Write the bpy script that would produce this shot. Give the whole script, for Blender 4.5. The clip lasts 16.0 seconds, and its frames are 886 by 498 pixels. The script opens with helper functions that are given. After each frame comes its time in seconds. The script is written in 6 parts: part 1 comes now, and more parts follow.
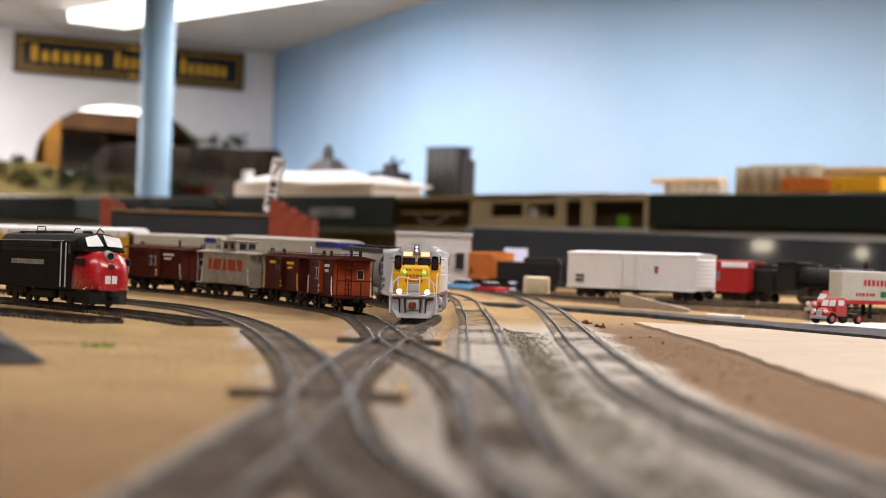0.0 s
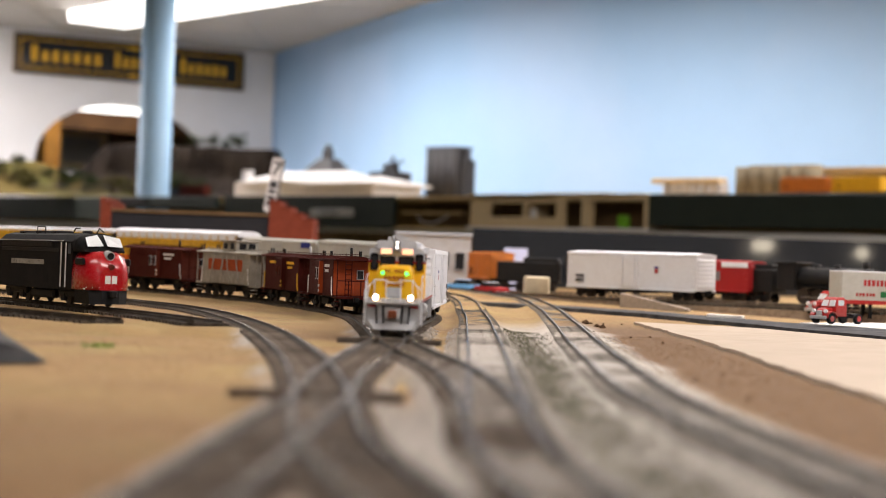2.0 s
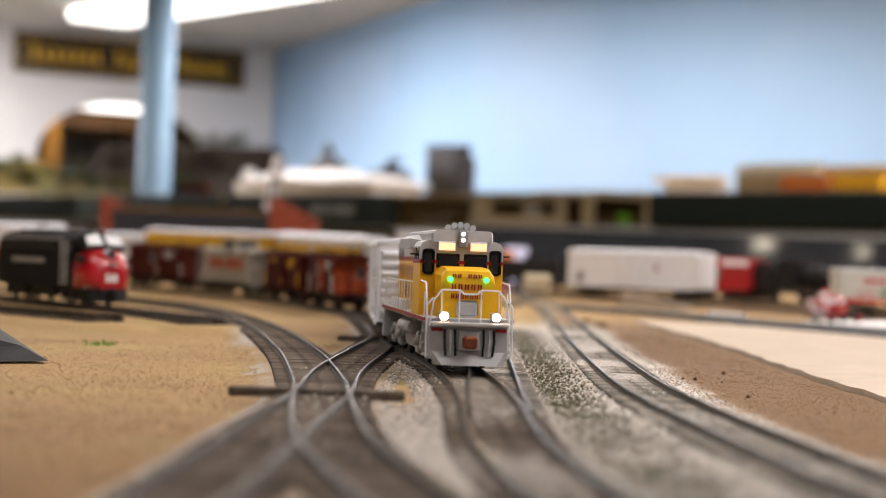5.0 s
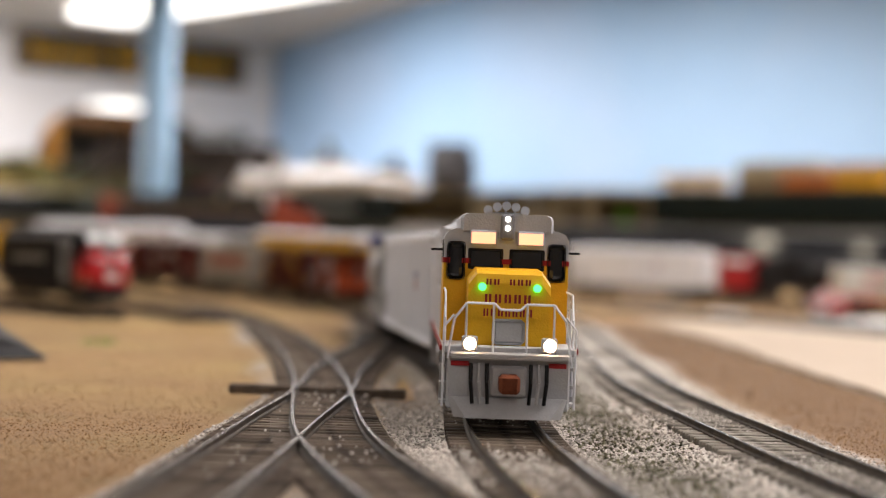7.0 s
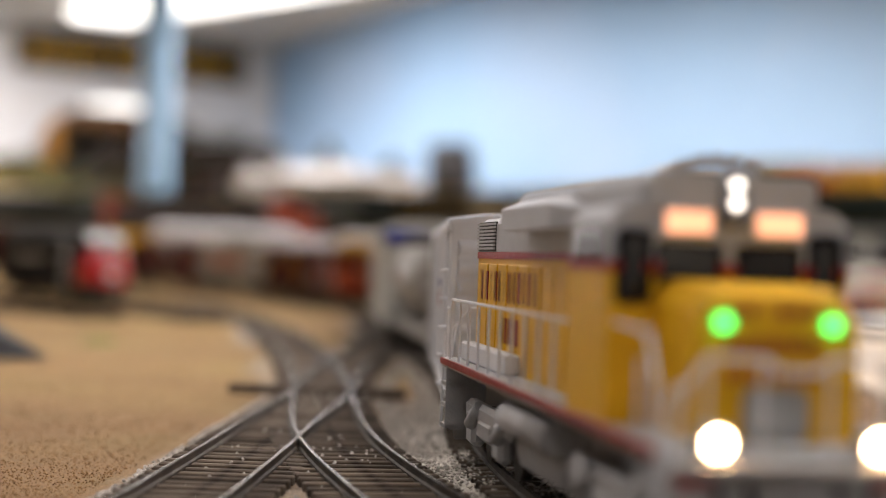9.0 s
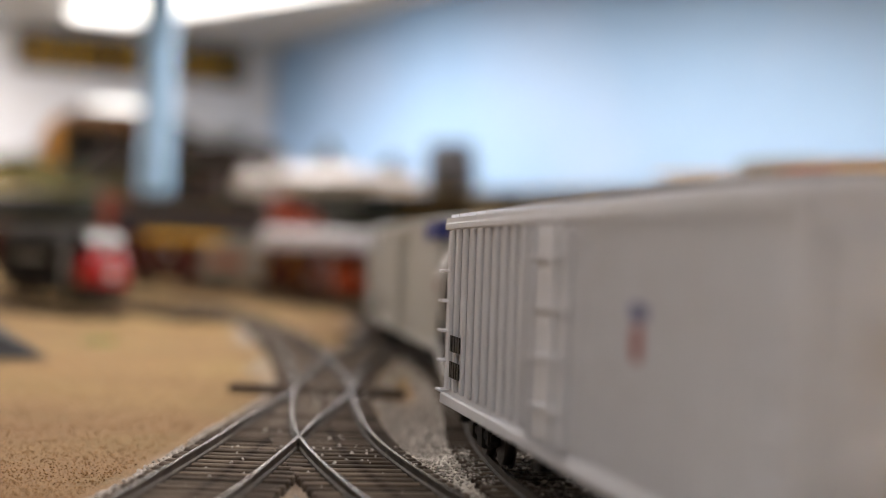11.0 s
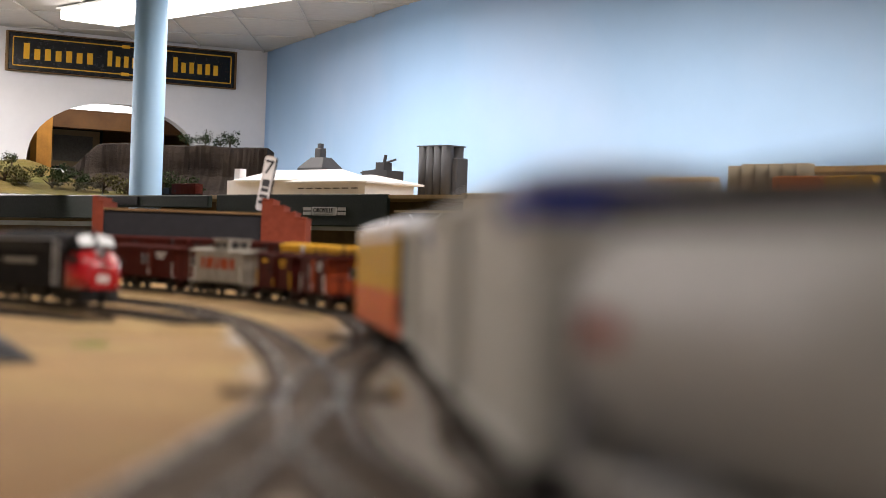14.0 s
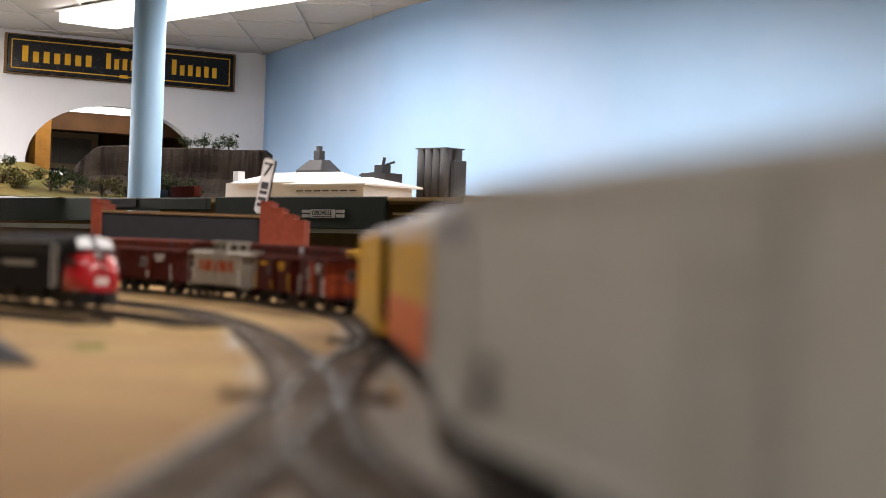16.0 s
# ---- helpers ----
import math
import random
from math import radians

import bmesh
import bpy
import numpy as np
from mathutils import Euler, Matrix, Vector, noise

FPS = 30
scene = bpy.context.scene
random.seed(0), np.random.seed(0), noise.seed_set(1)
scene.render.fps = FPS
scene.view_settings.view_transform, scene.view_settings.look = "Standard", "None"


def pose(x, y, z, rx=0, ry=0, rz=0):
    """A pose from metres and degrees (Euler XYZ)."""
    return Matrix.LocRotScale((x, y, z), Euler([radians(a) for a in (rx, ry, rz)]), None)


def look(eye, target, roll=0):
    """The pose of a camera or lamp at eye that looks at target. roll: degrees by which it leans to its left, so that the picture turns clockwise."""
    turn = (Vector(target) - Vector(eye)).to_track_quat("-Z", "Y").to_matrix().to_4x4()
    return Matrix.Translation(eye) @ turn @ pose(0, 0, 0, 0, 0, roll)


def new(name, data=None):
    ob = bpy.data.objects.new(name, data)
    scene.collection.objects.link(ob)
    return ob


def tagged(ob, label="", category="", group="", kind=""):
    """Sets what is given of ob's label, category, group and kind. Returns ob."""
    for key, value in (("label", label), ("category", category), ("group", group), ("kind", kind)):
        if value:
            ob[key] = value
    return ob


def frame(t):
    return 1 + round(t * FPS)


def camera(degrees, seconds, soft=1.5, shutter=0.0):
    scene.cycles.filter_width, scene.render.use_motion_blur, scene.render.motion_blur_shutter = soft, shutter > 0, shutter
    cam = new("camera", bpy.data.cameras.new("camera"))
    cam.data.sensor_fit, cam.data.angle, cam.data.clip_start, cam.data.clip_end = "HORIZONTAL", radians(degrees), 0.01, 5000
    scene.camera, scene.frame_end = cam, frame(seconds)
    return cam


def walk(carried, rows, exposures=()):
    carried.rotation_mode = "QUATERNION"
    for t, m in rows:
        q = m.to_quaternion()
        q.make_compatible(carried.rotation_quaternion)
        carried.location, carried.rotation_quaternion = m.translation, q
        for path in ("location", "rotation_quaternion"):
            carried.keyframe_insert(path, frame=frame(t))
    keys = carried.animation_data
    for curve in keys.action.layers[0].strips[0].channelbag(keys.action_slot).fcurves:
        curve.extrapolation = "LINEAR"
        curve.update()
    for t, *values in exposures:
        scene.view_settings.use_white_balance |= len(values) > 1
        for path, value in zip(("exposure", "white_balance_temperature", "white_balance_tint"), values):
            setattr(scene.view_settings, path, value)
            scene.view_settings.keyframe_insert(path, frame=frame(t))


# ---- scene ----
cam = camera(27.53, 16.0, 0.8)
EYE = 0.048


def aim(pan, tilt, roll):
    """Camera pose at the eye: pan to the right, tilt upwards, roll, in degrees."""
    a, b = radians(pan), radians(tilt)
    return look((0, 0, EYE), (math.sin(a) * math.cos(b), math.cos(a) * math.cos(b), EYE + math.sin(b)), roll)


walk(cam, [(0.0, aim(0, 0.466, 2)), (3.0, aim(0, 0.466, 2)), (4.2, aim(0, 0.44, 2)), (6.3, aim(-0.03, 0.36, 2)),
           (7.0, aim(-0.03, 0.34, 2)), (9.2, aim(-0.03, 0.33, 2)), (12.0, aim(-0.03, 0.33, 2)), (12.2, aim(0.0, 0.38, 2)),
           (12.5, aim(0.19, 0.44, 2)), (13.0, aim(0.24, 0.43, 2)), (15.5, aim(0.25, 0.43, 2)), (16.0, aim(0.28, 0.51, 2))])

# the lens is racked from the yard to the engine, then out to the far wall
focus = new("focus_mark")
focus.location = (0, 1.35, EYE)
walk(focus, [(t, pose(0, d, EYE)) for t, d in (
    (0.0, 1.38), (2.4, 1.38), (3.0, 1.22), (3.5, 1.05), (4.2, 0.93), (5.2, 0.70), (6.3, 0.53), (7.0, 0.47), (8.0, 0.37),
    (8.6, 0.37), (9.2, 0.375), (11.3, 0.38), (12.0, 0.42), (12.1, 0.5), (12.2, 0.68), (12.3, 0.95), (12.4, 1.7), (12.5, 4.5), (12.6, 7.5), (16.0, 7.5))])
cam.data.dof.use_dof = True
cam.data.dof.focus_object = focus
cam.data.dof.aperture_fstop = 10.0

# ---- light: fluorescent ceiling lamps ----
world = bpy.data.worlds.new("world")
scene.world = world
world.use_nodes = True
world.node_tree.nodes["Background"].inputs[0].default_value = (0.9, 0.95, 1.0, 1)
world.node_tree.nodes["Background"].inputs[1].default_value = 0.15
scene.view_settings.exposure = 0.45
CEIL = 1.075


def area(name, m, sx, sy, watts, colour=(1.0, 0.905, 0.87)):
    d = bpy.data.lights.new(name, "AREA")
    d.shape, d.size, d.size_y, d.energy, d.color = "RECTANGLE", sx, sy, watts, colour
    ob = new(name, d)
    ob.matrix_world = m
    return ob


# place, turn, length, power of each fixture; most are unseen, added for brightness
LAMPS = [(-0.74, 6.80, 50, 2.4, 17), (1.05, 4.75, 50, 2.4, 21), (2.5, 3.4, 50, 2.0, 30), (-2.35, 7.3, 50, 1.6, 46), (0.75, 2.2, 0, 1.2, 19), (-0.8, 2.4, 0, 1.2, 9), (-0.7, 0.6, 0, 1.2, 4), (0.9, 0.5, 0, 1.2, 15), (0.1, -1.6, 0, 1.2, 10)]
for lx, ly, rz, length, watts in LAMPS:
    area("ceiling_lamp", pose(lx, ly, CEIL - 0.07, 0, 0, -rz), length, 0.28, watts * (0.85 if rz else 1.0))
    if rz:
        for e in (-1, 1):
            area("ceiling_lamp", pose(lx, ly, CEIL - 0.036, 0, 0, -rz) @ pose(0, e * 0.148, 0, e * 90, 0, 0), length, 0.04, watts * 0.065)
# ---- materials ----
def mat(name, colour, rough=0.6, metal=0.0, var=0.12, scale=250.0, bump=0.15, relief=0.0003, dirt=None, dirt_amount=0.25, coat=0.0, island=0.0, pieces=0.0):
    """A painted or raw surface: colour varied at two scales, dirt patches, fine relief."""
    m = bpy.data.materials.new(name)
    m.use_nodes = True
    nt = m.node_tree
    b = nt.nodes["Principled BSDF"]
    co = nt.nodes.new("ShaderNodeTexCoord").outputs["Object"]

    def tex(s, detail=4):
        n = nt.nodes.new("ShaderNodeTexNoise")
        n.inputs["Scale"].default_value, n.inputs["Detail"].default_value = s, detail
        nt.links.new(co, n.inputs["Vector"])
        return n.outputs["Fac"]

    def mix(fac, a, c, blend="MIX"):
        n = nt.nodes.new("ShaderNodeMix")
        n.data_type, n.blend_type = "RGBA", blend
        for sock, v in ((n.inputs[0], fac), (n.inputs[6], a), (n.inputs[7], c)):
            if isinstance(v, (int, float)):
                sock.default_value = v
            elif isinstance(v, tuple):
                sock.default_value = (*v, 1)
            else:
                nt.links.new(v, sock)
        return n.outputs[2]

    def ramp(v, a, c):
        n = nt.nodes.new("ShaderNodeMapRange")
        n.inputs["From Min"].default_value, n.inputs["From Max"].default_value = a, c
        nt.links.new(v, n.inputs["Value"])
        return n.outputs["Result"]

    lo, hi = tuple(c * (1 - var) for c in colour), tuple(min(1, c * (1 + var)) for c in colour)
    col = mix(ramp(tex(scale), 0.3, 0.7), lo, hi)
    fine = ramp(tex(scale * 7, 2), 0.3, 0.7)
    col = mix(var * 0.8, col, mix(fine, tuple(c * 0.55 for c in colour), tuple(min(1, c * 1.4) for c in colour)))
    if dirt:
        d = nt.nodes.new("ShaderNodeMath")
        d.operation = "MULTIPLY"
        d.inputs[1].default_value = dirt_amount
        nt.links.new(ramp(tex(scale * 0.35, 6), 0.42, 0.68), d.inputs[0])
        col = mix(d.outputs[0], col, dirt)
    if island:
        r = nt.nodes.new("ShaderNodeNewGeometry").outputs["Random Per Island"]
        col = mix(r, mix(1.0, col, (1 - island,) * 3, "MULTIPLY"), mix(1.0, col, (1 + island,) * 3, "MULTIPLY"))
    if pieces:
        r = nt.nodes.new("ShaderNodeObjectInfo").outputs["Random"]
        col = mix(r, mix(1.0, col, (1 - pieces,) * 3, "MULTIPLY"), mix(1.0, col, (1 + pieces,) * 3, "MULTIPLY"))
    nt.links.new(col, b.inputs["Base Color"])
    rr = nt.nodes.new("ShaderNodeMapRange")
    rr.inputs["To Min"].default_value, rr.inputs["To Max"].default_value = max(0, rough - 0.08), min(1, rough + 0.1)
    nt.links.new(fine, rr.inputs["Value"])
    nt.links.new(rr.outputs["Result"], b.inputs["Roughness"])
    b.inputs["Metallic"].default_value = metal
    b.inputs["Specular IOR Level"].default_value = 0.5 if rough < 0.35 else 0.22 if rough < 0.65 else 0.08
    b.inputs["Coat Weight"].default_value = coat
    if bump:
        bp = nt.nodes.new("ShaderNodeBump")
        bp.inputs["Strength"].default_value, bp.inputs["Distance"].default_value = bump, relief
        nt.links.new(fine, bp.inputs["Height"])
        nt.links.new(bp.outputs["Normal"], b.inputs["Normal"])
    return m


def glow(name, colour, strength):
    m = bpy.data.materials.new(name)
    m.use_nodes = True
    b = m.node_tree.nodes["Principled BSDF"]
    b.inputs["Base Color"].default_value = (*colour, 1)
    b.inputs["Emission Color"].default_value = (*colour, 1)
    b.inputs["Emission Strength"].default_value = strength
    return m


DUST = (0.33, 0.27, 0.2)
GRIME = (0.06, 0.05, 0.045)
UP_YELLOW = mat("engine_yellow", (0.72, 0.40, 0.012), 0.42, var=0.06)
UP_GREY = mat("engine_grey", (0.42, 0.44, 0.475), 0.45, var=0.06)
UP_SILVER = mat("frame_silver", (0.40, 0.41, 0.43), 0.4, var=0.08, dirt=DUST, dirt_amount=0.2)
RED = mat("signal_red", (0.30, 0.012, 0.014), 0.42, var=0.06)
DARK_RED = mat("lettering_red", (0.25, 0.02, 0.02), 0.5)
BLACK = mat("black_plastic", (0.006, 0.006, 0.007), 0.55, var=0.2, dirt=DUST, dirt_amount=0.012)
GLASS_DARK = mat("cab_window", (0.012, 0.012, 0.014), 0.08, var=0.0, bump=0)
WHITE = mat("car_white", (0.70, 0.725, 0.775), 0.5, var=0.03, dirt=DUST, dirt_amount=0.06)
OFFWHITE = mat("reefer_white", (0.47, 0.475, 0.445), 0.55, var=0.05, dirt=DUST, dirt_amount=0.22)
HOPPER = mat("hopper_grey", (0.30, 0.295, 0.282), 0.45, var=0.05, dirt=DUST, dirt_amount=0.06)
BLUE = mat("roof_blue", (0.02, 0.035, 0.22), 0.5, var=0.08)
ORANGE = mat("car_orange", (0.62, 0.11, 0.015), 0.5, var=0.08, dirt=GRIME)
RUST_ORANGE = mat("boxcar_orange", (0.50, 0.16, 0.03), 0.6, var=0.1, dirt=GRIME)
YELLOW = mat("car_yellow", (0.62, 0.36, 0.02), 0.5, var=0.08, dirt=GRIME)
MAROON = mat("caboose_brown", (0.052, 0.008, 0.006), 0.66, var=0.12, dirt=DUST, dirt_amount=0.02)
BROWN2 = mat("caboose_oxide", (0.095, 0.016, 0.009), 0.5, var=0.12, dirt=DUST, dirt_amount=0.03)
CAB_ORANGE = mat("caboose_orange", (0.32, 0.048, 0.007), 0.5, var=0.1, dirt=GRIME)
WOODGREY = mat("caboose_grey", (0.33, 0.31, 0.27), 0.65, var=0.12, dirt=GRIME)
ENGINE_DARK = mat("engine_charcoal", (0.008, 0.008, 0.009), 0.66, var=0.12, dirt=DUST, dirt_amount=0.015)
ENGINE_RED = mat("nose_red", (0.38, 0.006, 0.012), 0.25, var=0.05, coat=0.5)
LETTER = mat("lettering_white", (0.7, 0.7, 0.68), 0.5)
GOLD = mat("lettering_gold", (0.75, 0.42, 0.03), 0.45)
STEEL = mat("rail_steel", (0.22, 0.20, 0.175), 0.19, 0.9, var=0.2, scale=400, dirt=(0.05, 0.035, 0.025), dirt_amount=0.35)
RAILSIDE = mat("rail_rust", (0.026, 0.019, 0.014), 0.6, 0.0, var=0.3, scale=400, dirt=DUST, dirt_amount=0.12)
TIE = mat("tie_brown", (0.078, 0.063, 0.052), 0.8, var=0.35, scale=500, dirt=DUST, dirt_amount=0.22, pieces=0.45)
TIE_GREY = mat("tie_dusty", (0.15, 0.138, 0.12), 0.85, var=0.35, scale=500, dirt=(0.40, 0.37, 0.33), dirt_amount=0.45, pieces=0.4)
WHEEL = mat("wheel_steel", (0.05, 0.042, 0.038), 0.45, 0.7, var=0.2)
DARKCAST = mat("casting_grey", (0.16, 0.165, 0.18), 0.45, var=0.06)
LENS = glow("headlight_glow", (1.0, 0.60, 0.30), 80)
LENS_WARM = glow("numberboard_glow", (1.0, 0.48, 0.27), 1.0)
LENS_WHITE = glow("lamp_white", (1.0, 0.9, 0.8), 3)
LENS_GREEN = glow("marker_green", (0.05, 1.0, 0.14), 3.0)
# ---- building helpers (model dimensions in millimetres) ----
def box(bm, x0, x1, y0, y1, z0, z1, bevel=0.0, seg=1):
    vs = [bm.verts.new((x, y, z)) for x in (x0, x1) for y in (y0, y1) for z in (z0, z1)]
    fs = [bm.faces.new([vs[i] for i in q]) for q in ((0, 1, 3, 2), (4, 6, 7, 5), (0, 4, 5, 1), (2, 3, 7, 6), (0, 2, 6, 4), (1, 5, 7, 3))]
    if bevel:
        es = list({e for f in fs for e in f.edges})
        bmesh.ops.bevel(bm, geom=es, offset=bevel, segments=seg, affect="EDGES", profile=0.6)
    return vs


def rod(bm, a, b, r, n=6, r2=None):
    """A round bar from a to b."""
    a, b = Vector(a), Vector(b)
    q = (b - a).to_track_quat("Z", "Y").to_matrix()
    r2 = r if r2 is None else r2
    ra = [bm.verts.new(a + q @ Vector((r * math.cos(k * math.tau / n), r * math.sin(k * math.tau / n), 0))) for k in range(n)]
    rb = [bm.verts.new(b + q @ Vector((r2 * math.cos(k * math.tau / n), r2 * math.sin(k * math.tau / n), 0))) for k in range(n)]
    for k in range(n):
        f = bm.faces.new((ra[k], ra[(k + 1) % n], rb[(k + 1) % n], rb[k]))
        f.smooth = n > 6
    bm.faces.new(ra[::-1])
    bm.faces.new(rb)


def pipe(bm, pts, r, n=5):
    for a, b in zip(pts, pts[1:]):
        rod(bm, a, b, r, n)


def loft(bm, rings, caps=True, smooth=False):
    """Skin closed rings of equal count."""
    vs = [[bm.verts.new(p) for p in ring] for ring in rings]
    n = len(vs[0])
    for a, b in zip(vs, vs[1:]):
        for k in range(n):
            f = bm.faces.new((a[k], a[(k + 1) % n], b[(k + 1) % n], b[k]))
            f.smooth = smooth
    if caps:
        bm.faces.new(vs[0][::-1])
        bm.faces.new(vs[-1])


def part(name, bm, material, parent=None, label="", s=0.001, at=None):
    """Links a bmesh as one mesh object under a thing or a part."""
    if s != 1:
        bmesh.ops.scale(bm, vec=(s, s, s), verts=bm.verts)
    bmesh.ops.recalc_face_normals(bm, faces=bm.faces)
    me = bpy.data.meshes.new(name)
    bm.to_mesh(me)
    bm.free()
    me.materials.append(material)
    ob = new(name, me)
    if parent:
        ob.parent = parent
    if at is not None:
        ob.matrix_basis = at
    if label:
        tagged(ob, label)
    return ob


def again(ob, m):
    """The same part once more, at another pose under the same parent."""
    o = ob.copy()
    scene.collection.objects.link(o)
    o.matrix_basis = m
    return o


def thing(name, label, category, group="", kind="", at=None):
    e = tagged(new(name), label, category, group, kind)
    e.empty_display_size = 0.01
    if at is not None:
        e.matrix_basis = at
    return e


def B(fn, *a, **k):
    bm = bmesh.new()
    fn(bm, *a, **k)
    return bm


def boxes(*rows):
    bm = bmesh.new()
    for r in rows:
        box(bm, *r)
    return bm


def smooth01(v, a, b):
    v = min(1.0, max(0.0, (v - a) / (b - a)))
    return v * v * (3 - 2 * v)


def rise(x, y):
    """The yard climbs slightly towards its back."""
    return 0.012 * smooth01(y, 1.5, 2.4)


class Line:
    """A smooth plan line through points, by its arc length; z is the rail top."""

    def __init__(self, pts, step=0.004, lift=0.0):
        P = [Vector((x, y, 0)) for x, y in pts]
        P = [2 * P[0] - P[1], *P, 2 * P[-1] - P[-2]]
        out = []
        for a, b, c, d in zip(P, P[1:], P[2:], P[3:]):
            n = max(2, int((c - b).length / step))
            for k in range(n):
                t = k / n
                out.append(0.5 * ((2 * b) + (c - a) * t + (2 * a - 5 * b + 4 * c - d) * t * t + (3 * b - a - 3 * c + d) * t ** 3))
        out.append(P[-2])
        self.p = [Vector((v.x, v.y, RAIL + lift + rise(v.x, v.y))) for v in out]
        self.s = [0.0]
        for a, b in zip(self.p, self.p[1:]):
            self.s.append(self.s[-1] + (b - a).length)

    def at(self, s):
        i = int(np.searchsorted(self.s, s)) - 1
        i = min(max(i, 0), len(self.p) - 2)
        t = (s - self.s[i]) / max(1e-9, self.s[i + 1] - self.s[i])
        return self.p[i].lerp(self.p[i + 1], t)

    def near_y(self, y):
        """Arc length where the line first comes down to y."""
        for i, p in enumerate(self.p):
            if p.y <= y:
                return self.s[i]
        return self.s[-1]

    def car(self, s, half):
        """Pose of a car whose bogies ride half ahead of and behind s."""
        a, b = self.at(s - half), self.at(s + half)
        m = (a + b) / 2
        d = b - a
        return Matrix.Translation(m) @ d.to_track_quat("X", "Z").to_matrix().to_4x4()


RAIL = 0.0065
MAIN = Line([(-3.5, 3.02), (-2.6, 2.96), (-1.9, 2.86), (-1.4, 2.76), (-1.05, 2.66), (-0.75, 2.54), (-0.49, 2.39), (-0.33, 2.25), (-0.205, 2.10), (-0.145, 2.0), (-0.099, 1.9), (-0.065, 1.8), (-0.040, 1.7), (-0.0255, 1.62),
             (-0.0172, 1.55), (-0.0138, 1.47), (-0.0155, 1.38), (-0.0200, 1.29), (-0.0240, 1.20), (-0.0268, 1.08), (-0.0225, 0.97), (-0.0130, 0.88), (-0.0018, 0.80), (0.0070, 0.72), (0.0130, 0.63), (0.0160, 0.54),
             (0.0168, 0.46), (0.0193, 0.40), (0.0260, 0.33), (0.0400, 0.24), (0.0625, 0.13), (0.0935, 0.0), (0.135, -0.2), (0.23, -0.5), (0.39, -0.9), (0.64, -1.4)])
LEFT = Line([(-0.0245, 1.08), (-0.0276, 0.9975), (-0.0332, 0.8326), (-0.0377, 0.6839), (-0.0362, 0.5598), (-0.0394, 0.4619), (-0.0414, 0.3885), (-0.0451, 0.3022), (-0.052, 0.2), (-0.07, 0.0), (-0.1, -0.3)])
CURVE = Line([(-1.1, 2.0), (-0.7, 1.88), (-0.42, 1.74), (-0.2815, 1.6076), (-0.1918, 1.4271), (-0.1172, 1.1396), (-0.0681, 0.8457), (-0.0436, 0.646), (-0.0362, 0.5598), (-0.0243, 0.4266), (-0.0033, 0.3132), (0.02, 0.22), (0.06, 0.1), (0.09, -0.05), (0.11, -0.3)])
YARD = Line([(-1.3, 2.34), (-0.9, 2.22), (-0.6, 2.11), (-0.45, 2.03), (-0.36, 1.96), (-0.27, 1.865), (-0.19, 1.76), (-0.128, 1.64), (-0.083, 1.50), (-0.0611, 1.39), (-0.0431, 1.207), (-0.0297, 1.036), (-0.0262, 0.97)])
BACK = Line([(-0.3, 2.55), (-0.1, 2.35), (0.0122, 2.0315), (0.0289, 1.5995), (0.0255, 1.1025), (0.0217, 0.7815), (0.0186, 0.5789), (0.0180, 0.48), (0.0185, 0.40)])
RIGHT = Line([(-0.05, 2.5), (0.0774, 2.12), (0.1041, 1.8043), (0.0960, 1.4), (0.0839, 1.0686), (0.0742, 0.7125), (0.0757, 0.5696), (0.0837, 0.427), (0.0920, 0.3328), (0.11, 0.2), (0.15, 0.0), (0.22, -0.3)])
SPUR = Line([(-0.92, 2.05), (-0.73, 1.86), (-0.485, 1.60), (-0.357, 1.435), (-0.287, 1.335), (-0.222, 1.235), (-0.174, 1.15), (-0.138, 1.075)], lift=0.003)
SPUR2 = Line([(-0.85, 1.74), (-0.6, 1.49), (-0.4, 1.29), (-0.29, 1.172), (-0.24, 1.115), (-0.195, 1.065)], lift=0.003)
